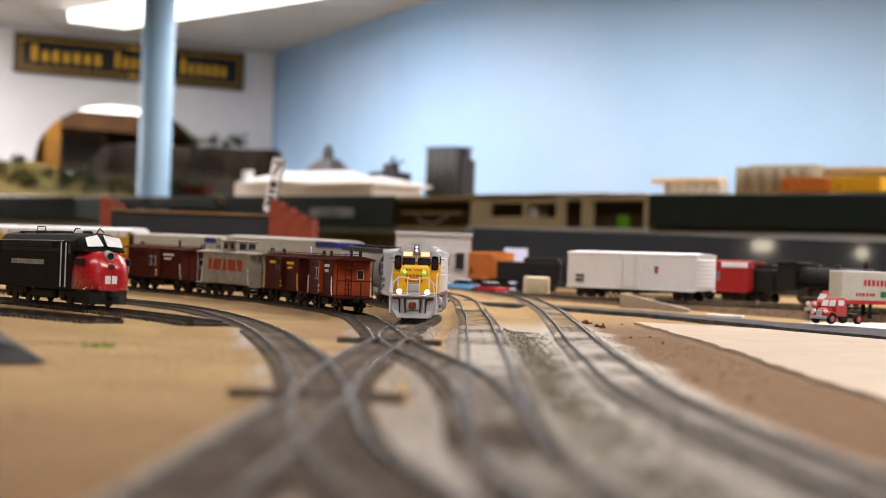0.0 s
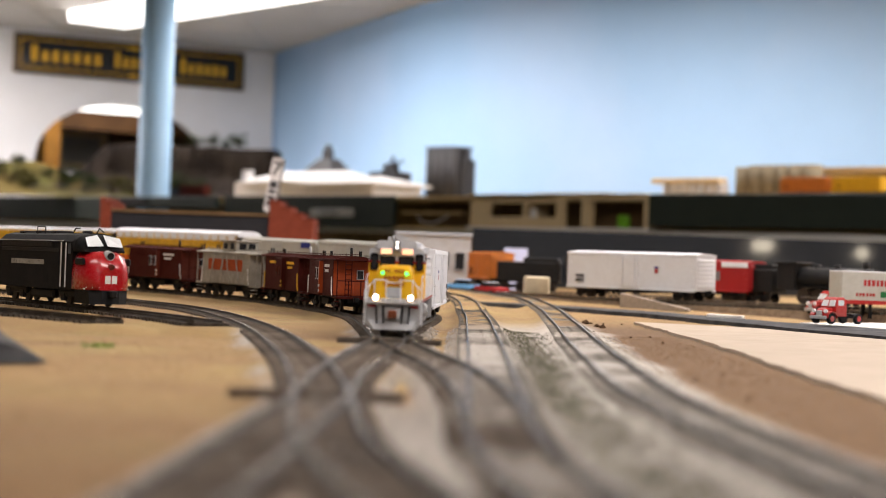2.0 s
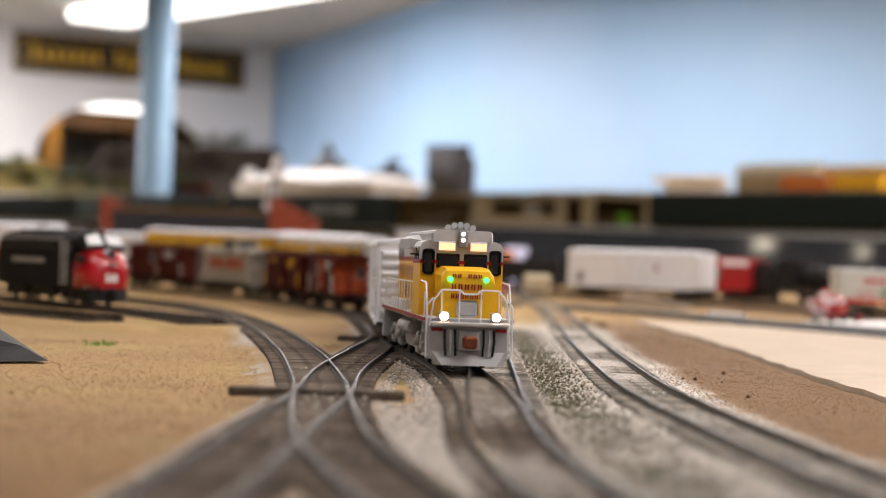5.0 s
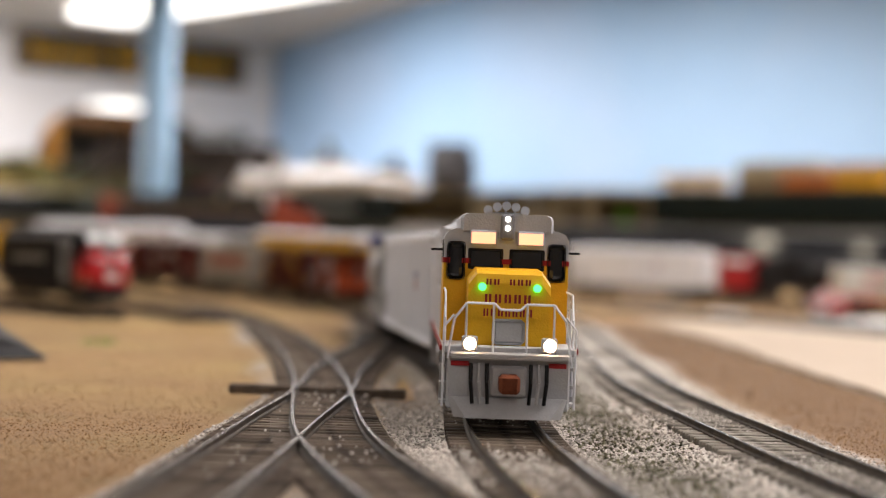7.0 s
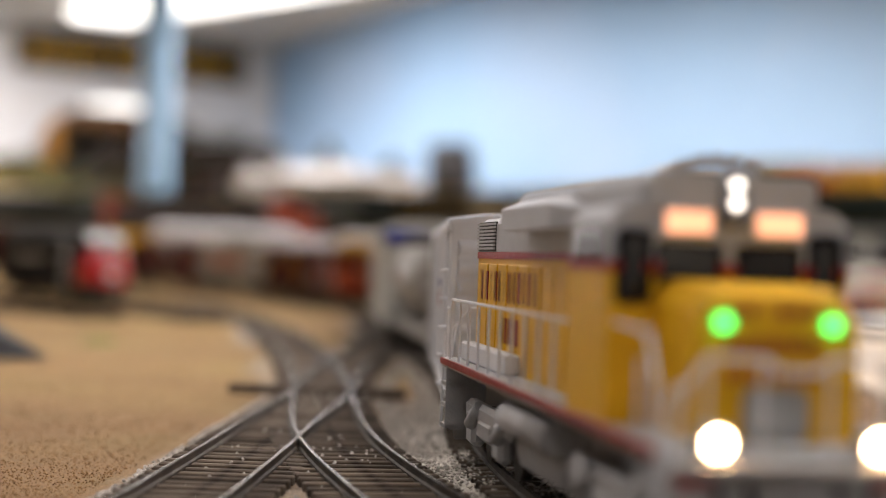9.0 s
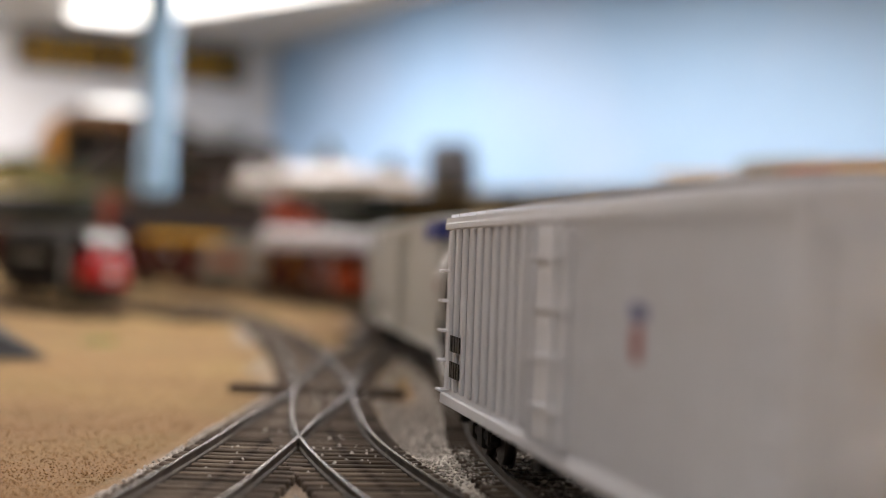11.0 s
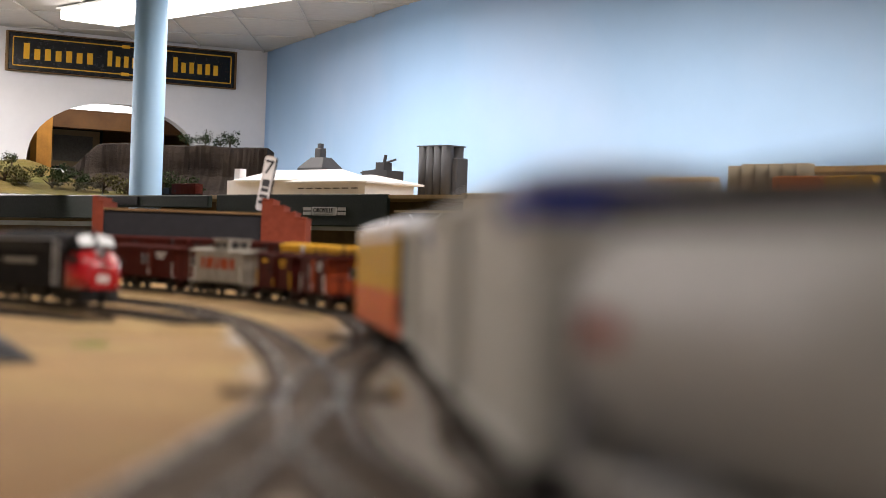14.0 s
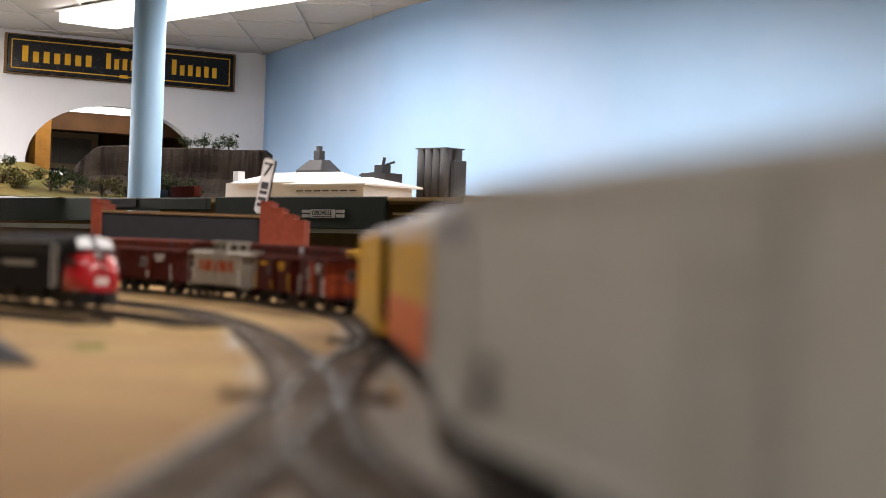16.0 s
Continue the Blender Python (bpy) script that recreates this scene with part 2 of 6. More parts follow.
# ---- setting ----
def ground_material():
    """Tan sifted dirt, with yellow-green scatter, pale plaster dust and grey ballast zones along the tracks."""
    m = bpy.data.materials.new("yard_dirt")
    m.use_nodes = True
    nt = m.node_tree
    b = nt.nodes["Principled BSDF"]
    co = nt.nodes.new("ShaderNodeTexCoord").outputs["Object"]

    def tex(s, detail=5):
        n = nt.nodes.new("ShaderNodeTexNoise")
        n.inputs["Scale"].default_value, n.inputs["Detail"].default_value = s, detail
        nt.links.new(co, n.inputs["Vector"])
        return n.outputs["Fac"]

    def ramp(v, a, c, lo=0.0, hi=1.0):
        n = nt.nodes.new("ShaderNodeMapRange")
        for k, x in (("From Min", a), ("From Max", c), ("To Min", lo), ("To Max", hi)):
            n.inputs[k].default_value = x
        nt.links.new(v, n.inputs["Value"])
        return n.outputs["Result"]

    def mix(f, a, c):
        n = nt.nodes.new("ShaderNodeMix")
        n.data_type = "RGBA"
        for sock, v in ((n.inputs[0], f), (n.inputs[6], a), (n.inputs[7], c)):
            if isinstance(v, tuple):
                sock.default_value = (*v, 1)
            else:
                nt.links.new(v, sock)
        return n.outputs[2]

    zone = nt.nodes.new("ShaderNodeAttribute")
    zone.attribute_name = "zone"
    sep = nt.nodes.new("ShaderNodeSeparateColor")
    nt.links.new(zone.outputs["Color"], sep.inputs[0])
    dirt = mix(ramp(tex(1500, 2), 0.35, 0.65), (0.165, 0.095, 0.040), (0.42, 0.268, 0.110))
    dirt = mix(ramp(tex(9, 5), 0.45, 0.7, 0, 0.55), dirt, (0.37, 0.28, 0.10))
    dirt = mix(ramp(tex(22, 4), 0.56, 0.72, 0, 0.5), dirt, (0.24, 0.21, 0.08))
    dirt = mix(ramp(tex(6, 6), 0.5, 0.7, 0, 0.6), dirt, (0.17, 0.095, 0.045))
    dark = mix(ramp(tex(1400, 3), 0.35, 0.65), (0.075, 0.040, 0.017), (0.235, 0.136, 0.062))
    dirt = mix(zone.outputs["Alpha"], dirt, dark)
    grey = mix(ramp(tex(1200, 2), 0.35, 0.65), (0.22, 0.20, 0.18), (0.54, 0.50, 0.455))
    grey = mix(ramp(tex(30, 4), 0.5, 0.7, 0, 0.6), grey, (0.24, 0.22, 0.18))
    pale = mix(ramp(tex(1100, 2), 0.3, 0.7), (0.40, 0.37, 0.33), (0.72, 0.69, 0.64))
    pale = mix(ramp(tex(40, 4), 0.5, 0.75, 0, 0.5), pale, (0.22, 0.20, 0.17))
    col = mix(sep.outputs[0], dirt, grey)
    col = mix(sep.outputs[1], col, pale)
    moss = mix(ramp(tex(500, 3), 0.35, 0.65), (0.045, 0.045, 0.03), (0.20, 0.185, 0.14))
    col = mix(sep.outputs[2], col, moss)
    nt.links.new(col, b.inputs["Base Color"])
    b.inputs["Roughness"].default_value = 0.95
    bp = nt.nodes.new("ShaderNodeBump")
    bp.inputs["Strength"].default_value, bp.inputs["Distance"].default_value = 0.7, 0.0006
    nt.links.new(tex(1500, 2), bp.inputs["Height"])
    nt.links.new(bp.outputs["Normal"], b.inputs["Normal"])
    return m


def line_x(line, y):
    """x of a plan line at y, and whether it reaches there."""
    best = min(line.p, key=lambda p: abs(p.y - y))
    return best.x, abs(best.y - y) < 0.02


def ground():
    nx, ny = 300, 420
    xs = np.concatenate([np.linspace(-3.7, -0.5, 70)[:-1], np.linspace(-0.5, 0.6, nx), np.linspace(0.6, 2.2, 40)[1:]])
    ys = np.concatenate([np.linspace(-1.6, 0.15, 30)[:-1], np.linspace(0.15, 2.3, ny), np.linspace(2.3, 3.25, 20)[1:]])
    lines = [np.array([(p.x, p.y) for p in ln.p[::3]]) for ln in (MAIN, LEFT, CURVE, YARD, BACK, RIGHT)]
    spurs = np.array([(q.x, q.y) for ln in (SPUR, SPUR2) for q in ln.p[::3]])
    X, Y = np.meshgrid(xs, ys)
    dist, lead, level = (np.full(X.shape, 9.0) for _ in range(3))
    for k, ln in enumerate(lines):
        for x, y in ln:
            q = np.hypot(X - x, Y - y)
            dist = np.minimum(dist, q)
            if k in (1, 2):
                lead = np.minimum(lead, q)
            if k in (4, 5):
                level = np.minimum(level, q)
    sd = np.full(X.shape, 9.0)
    for x, y in spurs:
        sd = np.minimum(sd, np.hypot(X - x, Y - y))
    mx = np.interp(ys, [p.y for p in reversed(MAIN.p[400:])], [p.x for p in reversed(MAIN.p[400:])])
    rx = np.interp(ys, [p.y for p in reversed(RIGHT.p)], [p.x for p in reversed(RIGHT.p)])
    bx = np.interp(ys, [p.y for p in reversed(BACK.p)], [p.x for p in reversed(BACK.p)])
    bx = np.where(ys < 0.4, mx, bx)
    verts, cols = [], []
    for j, y in enumerate(ys):
        for i, x in enumerate(xs):
            d = dist[j, i]
            n1 = noise.noise(Vector((x * 14, y * 14, 0)))
            n2 = noise.noise(Vector((x * 60, y * 60, 3)))
            n3 = noise.noise(Vector((x * 400, y * 400, 7)))
            on_lead = smooth01(lead[j, i], 0.019, 0.016) * smooth01(y, 0.95, 0.8)
            near = smooth01(d, 0.026, 0.011) * (1 - 0.36 * on_lead) + 0.20 * smooth01(level[j, i], 0.020, 0.013) * smooth01(y, 0.6, 0.75)
            z = rise(x, y) + 0.0009 * n1 + 0.0004 * n2 + 0.00025 * n3 + 0.0036 * near
            z = max(z, rise(x, y) + 0.0058 * smooth01(sd[j, i], 0.045, 0.014) - 0.0002 + 0.0004 * n2)
            edge = 0.006 * n2 + 0.008 * n1
            grey = smooth01(d + edge, 0.024, 0.012) * smooth01(y, 1.45, 1.1)
            # gravel floor between the near tracks
            lx = -0.050 - 0.012 * smooth01(y, 0.45, 0.2)
            inner = smooth01(x + edge, lx - 0.012, lx + 0.004) * smooth01(y + edge * 3, 0.60, 0.55) * smooth01(x, rx[j], rx[j] - 0.03)
            grey = max(grey, inner * 0.9) * (1 - 0.6 * on_lead)
            pale = smooth01(x + edge, bx[j] + 0.012, bx[j] + 0.022) * smooth01(x + edge, rx[j] + 0.036, rx[j] + 0.024) * smooth01(y, 1.6, 1.2)
            pale = max(pale, 0.95 * smooth01(y + 4 * edge, 0.52, 0.46) * smooth01(x + edge, -0.03, -0.01) * smooth01(x, bx[j], bx[j] - 0.02))
            pale *= 1 - smooth01(d, 0.014, 0.009)
            mid = (bx[j] + rx[j]) / 2
            moss = smooth01(abs(x - mid + 0.003 + 0.6 * edge), 0.019, 0.006) * smooth01(y, 1.5, 1.1) * (0.45 + 0.6 * n1 + 0.5 * n2)
            verts.append((x, y, z))
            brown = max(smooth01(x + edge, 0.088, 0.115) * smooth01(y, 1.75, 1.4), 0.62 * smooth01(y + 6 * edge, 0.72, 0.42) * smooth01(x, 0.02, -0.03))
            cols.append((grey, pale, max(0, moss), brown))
    w = len(xs)
    faces = [(j * w + i, j * w + i + 1, (j + 1) * w + i + 1, (j + 1) * w + i) for j in range(len(ys) - 1) for i in range(w - 1)]
    me = bpy.data.meshes.new("ground")
    me.from_pydata(verts, [], faces)
    at = me.color_attributes.new("zone", "FLOAT_COLOR", "POINT")
    at.data.foreach_set("color", np.array(cols, dtype=np.float32).ravel())
    me.polygons.foreach_set("use_smooth", [True] * len(faces))
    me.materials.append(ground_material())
    return tagged(new("ground", me), "tan sifted dirt and grey ballast of the model yard", "ground", kind="structure")


def sweep(bm, line, off, w, z0, z1, s0, s1, step=0.008):
    """A rail of rectangular section along a line, off to one side."""
    n = max(2, int((s1 - s0) / step))
    rings = []
    for k in range(n + 1):
        s = s0 + (s1 - s0) * k / n
        p, q = line.at(s), line.at(s + 0.002)
        d = (q - p).normalized() if k < n else (p - line.at(s - 0.002)).normalized()
        sd = Vector((d.y, -d.x, 0)).normalized()
        c = p + sd * off
        base = p.z - RAIL
        rings.append([c + sd * a + Vector((0, 0, base + z - c.z)) for a, z in ((-w, z0), (-w, z0 + 0.0005), (-w * 0.42, z0 + 0.0008), (-w * 0.42, z1 - 0.0007), (-w * 0.58, z1 - 0.0004), (-w * 0.5, z1),
                                                                                  (w * 0.5, z1), (w * 0.58, z1 - 0.0004), (w * 0.42, z1 - 0.0007), (w * 0.42, z0 + 0.0008), (w, z0 + 0.0005), (w, z0))])
    loft(bm, rings)


GAUGE = 0.00825 + 0.0006
tie_meshes = {}


def track(line, label, s0=0.0, s1=None, singles=None, far_ties=True, skip=(), tie=TIE):
    """Rails and ties along a line; ties between singles are pieces of their own."""
    s1 = line.s[-1] if s1 is None else s1
    t = thing("track", label, "track", "yard tracks", "structure")
    for off in (-GAUGE, GAUGE):
        bm = bmesh.new()
        sweep(bm, line, off, 0.00080, 0.0042, RAIL, s0, s1)
        bm.normal_update()
        r = part("rail", bm, RAILSIDE, t, s=1)
        r.data.materials.append(STEEL)
        for f in r.data.polygons:
            if f.normal.z > 0.9 and f.center.z > RAIL - 0.0003:
                f.material_index = 1
    tie_mesh = tie_meshes.get(tie.name)
    if tie_mesh is None:
        bm = bmesh.new()
        box(bm, -0.0013, 0.0013, -0.0148, 0.0148, -0.0008, 0.0011, 0.0003)
        bmesh.ops.recalc_face_normals(bm, faces=bm.faces)
        tie_mesh = bpy.data.meshes.new("tie")
        bm.to_mesh(tie_mesh)
        bm.free()
        tie_mesh.materials.append(tie)
        tie_meshes[tie.name] = tie_mesh
    joined = bmesh.new()
    n = int((s1 - s0) / 0.0072)
    rnd = random.Random(len(line.p))
    for k in range(n):
        s = s0 + (k + 0.5) * 0.0072
        p = line.at(s)
        if any(a < p.y < b for a, b in skip):
            continue
        d = line.at(s + 0.002) - line.at(s - 0.002)
        m = Matrix.Translation((p.x, p.y, p.z - RAIL + 0.0033 + rnd.uniform(-0.0001, 0.0001))) @ pose(0, 0, 0, 0, 0, math.degrees(math.atan2(d.y, d.x)) + rnd.uniform(-1.5, 1.5))
        if singles and singles[0] < p.y < singles[1] and abs(p.x) < 0.3 + p.y:
            o = new("tie", tie_mesh)
            o.parent, o.matrix_basis = t, m
        elif far_ties:
            vs = box(joined, -0.0013, 0.0013, -0.0148, 0.0148, -0.0008, 0.0011)
            for v in vs:
                v.co = m @ v.co
    if len(joined.verts):
        tagged(part("ties", joined, tie, t, s=1), kind="stuff")
    else:
        joined.free()
    return t


ground()
track(MAIN, "weathered steel rails on dark ties of the main line", singles=(0.2, 1.2))
track(LEFT, "weathered steel rails on dark ties of the left lead", s1=LEFT.near_y(-0.2), singles=(0.2, 0.95))
track(CURVE, "weathered steel rails on dark ties curving across the lead", singles=(0.2, 1.3))
track(YARD, "dusty rails of the caboose siding")
track(BACK, "weathered steel rails on dark ties in grey ballast", singles=(0.5, 1.3), s1=BACK.near_y(0.52), tie=TIE_GREY)
track(RIGHT, "weathered steel rails on dusty ties in pale ballast", singles=(0.2, 1.4), tie=TIE_GREY)
track(SPUR, "dark rails and ties of a dead-end spur")
track(SPUR2, "dark rails and ties of a short dead-end spur")



def gravel(name, count, seed, place, size, material, label):
    """Loose grains: small uneven octahedra scattered by place(random) -> (x, y) or None."""
    r = random.Random(seed)
    verts, faces = [], []
    while count > 0:
        c = place(r)
        if c is None:
            count -= 0.2
            continue
        x, y = c
        q = size * r.uniform(0.55, 1.5)
        z = rise(x, y) + 0.0012 * noise.noise(Vector((x * 14, y * 14, 0))) + 0.0006 + r.uniform(-0.0003, 0.0004) + gravel_lift(x, y)
        b = len(verts)
        a = r.uniform(0, 3)
        for k in range(4):
            w = q * r.uniform(0.7, 1.2)
            verts.append((x + w * math.cos(a + k * 1.571), y + w * math.sin(a + k * 1.571), z + r.uniform(-0.2, 0.2) * q))
        verts += [(x, y, z + q * r.uniform(0.5, 0.9)), (x, y, z - q * 0.7)]
        for k in range(4):
            faces += [(b + k, b + (k + 1) % 4, b + 4), (b + (k + 1) % 4, b + k, b + 5)]
        count -= 1
    me = bpy.data.meshes.new(name)
    me.from_pydata(verts, [], faces)
    me.materials.append(material)
    tagged(new(name, me), label, "gravel", kind="stuff")


NEAR = [np.array([(q.x, q.y) for q in ln.p if 0.15 < q.y < 1.6]) for ln in (MAIN, LEFT, CURVE, BACK, RIGHT)]
NEARALL = np.concatenate(NEAR)
LEADS = np.concatenate(NEAR[1:3])
XR = lambda y: float(np.interp(y, NEAR[4][::-1, 1], NEAR[4][::-1, 0]))
XL = lambda y: float(np.interp(y, NEAR[1][::-1, 1], NEAR[1][::-1, 0]))


def off_track(x, y):
    return float(np.min(np.hypot(NEARALL[:, 0] - x, NEARALL[:, 1] - y)))


def gravel_lift(x, y):
    return 0.0033 * smooth01(off_track(x, y), 0.026, 0.011)


def near_y(r, y0=0.24, y1=1.25):
    """Depths drawn so that grains lie denser close by."""
    return y0 * (y1 / y0) ** r.random()


def ballast_place(r):
    y = near_y(r)
    x = r.uniform(XL(y) - 0.020, XR(y) + 0.03)
    d = off_track(x, y)
    if d < 0.0155 and r.random() < 0.45 or (abs(d - GAUGE) < 0.0022):
        return None
    if float(np.min(np.hypot(LEADS[:, 0] - x, LEADS[:, 1] - y))) < 0.0165 and r.random() < 0.9:
        return None
    if y > 0.6 and x < 0.02 and d > 0.022 or (y > 0.55 and x > 0.03 and d > 0.016 and r.random() < 0.75):
        return None
    return x, y


def sand_place(r):
    y = near_y(r, 0.26, 1.3)
    x = r.uniform(-0.25 * y - 0.02, XL(y) - 0.025) if r.random() < 0.5 else r.uniform(XR(y) + 0.022, 0.165)
    return None if off_track(x, y) < 0.02 else (x, y)


BALLAST = mat("ballast_grey", (0.44, 0.41, 0.375), 0.9, var=0.25, scale=900, bump=0, island=0.45)
SANDGRAIN = mat("sand_brown", (0.25, 0.155, 0.078), 0.95, var=0.2, scale=900, bump=0, island=0.35)
gravel("ballast", 40000, 11, ballast_place, 0.00046, BALLAST, "loose grey ballast stones between the tracks")
def moss_place(r):
    y = near_y(r, 0.28, 1.3)
    mid = (0.021 + XR(y)) / 2 - 0.002
    x = mid + r.gauss(0, 0.008)
    return None if off_track(x, y) < 0.016 else (x, y)


MOSS = mat("moss_cinder", (0.105, 0.10, 0.065), 0.95, var=0.3, scale=700, bump=0, island=0.7)
gravel("cinders", 7000, 13, moss_place, 0.0005, MOSS, "dark mossy cinders between the two right tracks")
gravel("sand", 30000, 12, sand_place, 0.00023, SANDGRAIN, "coarse brown sand grains on the ground")

def crumb_place(r):
    x = r.uniform(0.11, 0.42)
    return (x, r.uniform(0.95, 1.95)) if r.random() < 0.5 else (r.uniform(0.10, 0.16), r.uniform(0.6, 1.6))


CRUMB = mat("dirt_crumb", (0.07, 0.04, 0.02), 0.95, var=0.3, scale=500, bump=0, island=0.5)
gravel("crumbs", 34, 31, crumb_place, 0.0010, CRUMB, "dark dirt crumbs scattered beside the road")
gravel("clods", 8, 35, lambda r: (r.uniform(0.115, 0.135), r.uniform(1.45, 1.6)), 0.0032, CRUMB, "dark clods of dirt on the ground")

# the layout's benchwork
BENCH = mat("bench_wood", (0.33, 0.23, 0.13), 0.6, scale=30)
part("benchwork", boxes((-3.7, 2.2, -1.6, 3.25, -0.12, -0.01)), BENCH, s=1)
tagged(bpy.data.objects["benchwork"], "plywood benchwork under the model yard", "benchwork", kind="structure")

# room: white end wall with an arch, blue painted sky wall, tile ceiling
WALLWHITE = mat("wall_white", (0.72, 0.72, 0.74), 0.8, var=0.03, scale=6, bump=0.05, dirt=(0.5, 0.5, 0.5), dirt_amount=0.2)
SKYBLUE = mat("wall_blue", (0.36, 0.54, 0.78), 0.85, var=0.02, scale=3, bump=0.04, dirt=(0.52, 0.62, 0.80), dirt_amount=0.5)
CEILTILE = mat("ceiling_tile", (0.50, 0.49, 0.48), 0.9, var=0.04, scale=25, bump=0.3)
FLOORM = mat("room_floor", (0.16, 0.15, 0.06), 0.6, var=0.1, scale=8)
FLOOR = -1.15


def room():
    pts = [(-0.877, 9.08), (-0.60, 8.38), (-0.33, 7.68), (-0.05, 7.03), (0.35, 6.55), (0.9, 6.05), (1.7, 5.7), (3.0, 5.5)]
    bm = bmesh.new()
    front = [(x, y) for x, y in pts]
    backp = [(x + 0.10, y + 0.08) for x, y in pts]
    front, backp = [(q.x, q.y) for q in Line(front, 0.1).p], [(q.x, q.y) for q in Line(backp, 0.1).p]
    n = min(len(front), len(backp))
    front, backp = front[:n - 1] + front[-1:], backp[:n - 1] + backp[-1:]
    loft(bm, [[(a[0], a[1], FLOOR), (b[0], b[1], FLOOR), (b[0], b[1], CEIL), (a[0], a[1], CEIL)] for a, b in zip(front, backp)], smooth=True)
    tagged(part("wall_east", bm, SKYBLUE, s=1), "sky-blue painted backdrop wall, faintly clouded", "wall", kind="structure")
    # end wall, along u from the left to the corner, with an arch through it
    a, b = Vector((-5.6, 6.298, 0)), Vector((-0.877, 9.08, 0))
    L = (b - a).length
    ux = (b - a).normalized()
    un = Vector((-ux.y, ux.x, 0))

    def W(u, z, n):
        p = a + ux * u + un * n
        return (p.x, p.y, z)

    bm = bmesh.new()
    u0, u1, z0 = L - 1.22, L - 0.34, 0.43
    uc, hw, ht = (u0 + u1) / 2, (u1 - u0) / 2, 0.325
    arc = [(uc - hw * math.cos(k * math.pi / 24), z0 + ht * math.sin(k * math.pi / 24) ** 0.8) for k in range(25)]
    for n in (0.0, 0.06):
        cols = [(0, None), (u0, z0)] + arc[1:-1] + [(u1, z0), (L, None)]
        for (p, zp), (q, zq) in zip(cols, cols[1:]):
            la, lb = (FLOOR if zp is None else zp), (FLOOR if zq is None else zq)
            if zp is None or zq is None:
                la = lb = FLOOR
            bm.faces.new([bm.verts.new(W(*c, n)) for c in ((p, la), (q, lb), (q, CEIL), (p, CEIL))])
        bm.faces.new([bm.verts.new(W(*c, n)) for c in ((u0, FLOOR), (u1, FLOOR), (u1, z0), (u0, z0))])
    ring = arc + [arc[0]]
    for (p, zp), (q, zq) in zip(ring, ring[1:]):
        bm.faces.new([bm.verts.new(c) for c in (W(p, zp, 0), W(q, zq, 0), W(q, zq, 0.06), W(p, zp, 0.06))])
    tagged(part("wall_north", bm, WALLWHITE, s=1), "white plaster wall with a wide arched opening", "wall", kind="structure")
    bm = boxes((-6, 4, -4, 13.5, CEIL, CEIL + 0.05))
    for k in range(-20, 14):
        box(bm, k * 0.30, k * 0.30 + 0.012, -4, 13.4, CEIL - 0.006, CEIL + 0.01)
    for k in range(-7, 23):
        box(bm, -6, 4, k * 0.6, k * 0.6 + 0.012, CEIL - 0.004, CEIL + 0.01)
    tagged(part("ceiling", bm, CEILTILE, s=1), "off-white drop-in ceiling tiles in a grid", "ceiling", kind="structure")
    tagged(part("floor", boxes((-6, 4, -4, 13.5, FLOOR - 0.05, FLOOR)), FLOORM, s=1), "dark vinyl room floor", "floor", kind="structure")
    for nm, r in (("wall_south", (-6, 4, -4.1, -4, FLOOR, CEIL)), ("wall_west", (-6.1, -6, -4, 13.5, FLOOR, CEIL)), ("wall_right", (4, 4.1, -4, 13.5, FLOOR, CEIL)), ("wall_back", (-6, 4, 13.5, 13.6, FLOOR, CEIL))):
        tagged(part(nm, boxes(r), WALLWHITE, s=1), "plain white room wall", "wall", kind="structure")
    return W, L


W, WL = room()
LIGHTPANEL = glow("lamp_diffuser", (1.0, 0.97, 0.93), 2.2)
FIXTURE = mat("fixture_white", (0.7, 0.7, 0.7), 0.5, scale=20)
for lx, ly, rz, length, watts in LAMPS:
    t = thing("ceiling_light", "long white fluorescent ceiling light, lit, one of a mostly added set", "ceiling light", "ceiling lights", at=pose(lx, ly, CEIL, 0, 0, -rz))
    h = length / 2
    part("frame", boxes((-h - 0.02, h + 0.02, -0.15, 0.15, -0.014, -0.007, 0.002)), FIXTURE, t, s=1)
    part("diffuser", boxes((-h, h, -0.14, 0.14, -0.06, -0.0142, 0.012, 2)), LIGHTPANEL, t, s=1)
# ---- rolling stock: x forwards, z up from the rail top ----
WHEELS = {}


def bogie(parent, x, wheelbase=19.0, sprung=True):
    """A two-axle truck under a car."""
    bm = bmesh.new()
    h = wheelbase / 2
    for sy in (-1, 1):
        y = sy * 11.0
        box(bm, x - h - 3, x + h + 3, y - 0.9, y + 0.9, 4.4, 6.6, 0.5)
        box(bm, x - 3.4, x + 3.4, y - 1.2, y + 1.2, 2.6, 7.6, 0.5)
        for e in (-1, 1):
            box(bm, x + e * h - 1.8, x + e * h + 1.8, y - 1.3, y + 1.3, 3.6, 7.2, 0.5)
    box(bm, x - 2.5, x + 2.5, -11, 11, 5, 8)
    b = part("bogie", bm, BLACK, parent)
    for e in (-1, 1):
        bm = bmesh.new()
        for sy in (-1, 1):
            rod(bm, (0, sy * 7.4, 0), (0, sy * 9.4, 0), 5.2, 20)
            rod(bm, (0, sy * 7.0, 0), (0, sy * 7.5, 0), 5.9, 20)
        rod(bm, (0, -8, 0), (0, 8, 0), 1.0, 8)
        w = part("wheelset", bm, WHEEL, b, at=pose((x + e * h) / 1000, 0, 0.0052))
        WHEELS.setdefault(parent.name, []).append((w, (x + e * h) / 1000, 0.0052))
    return b


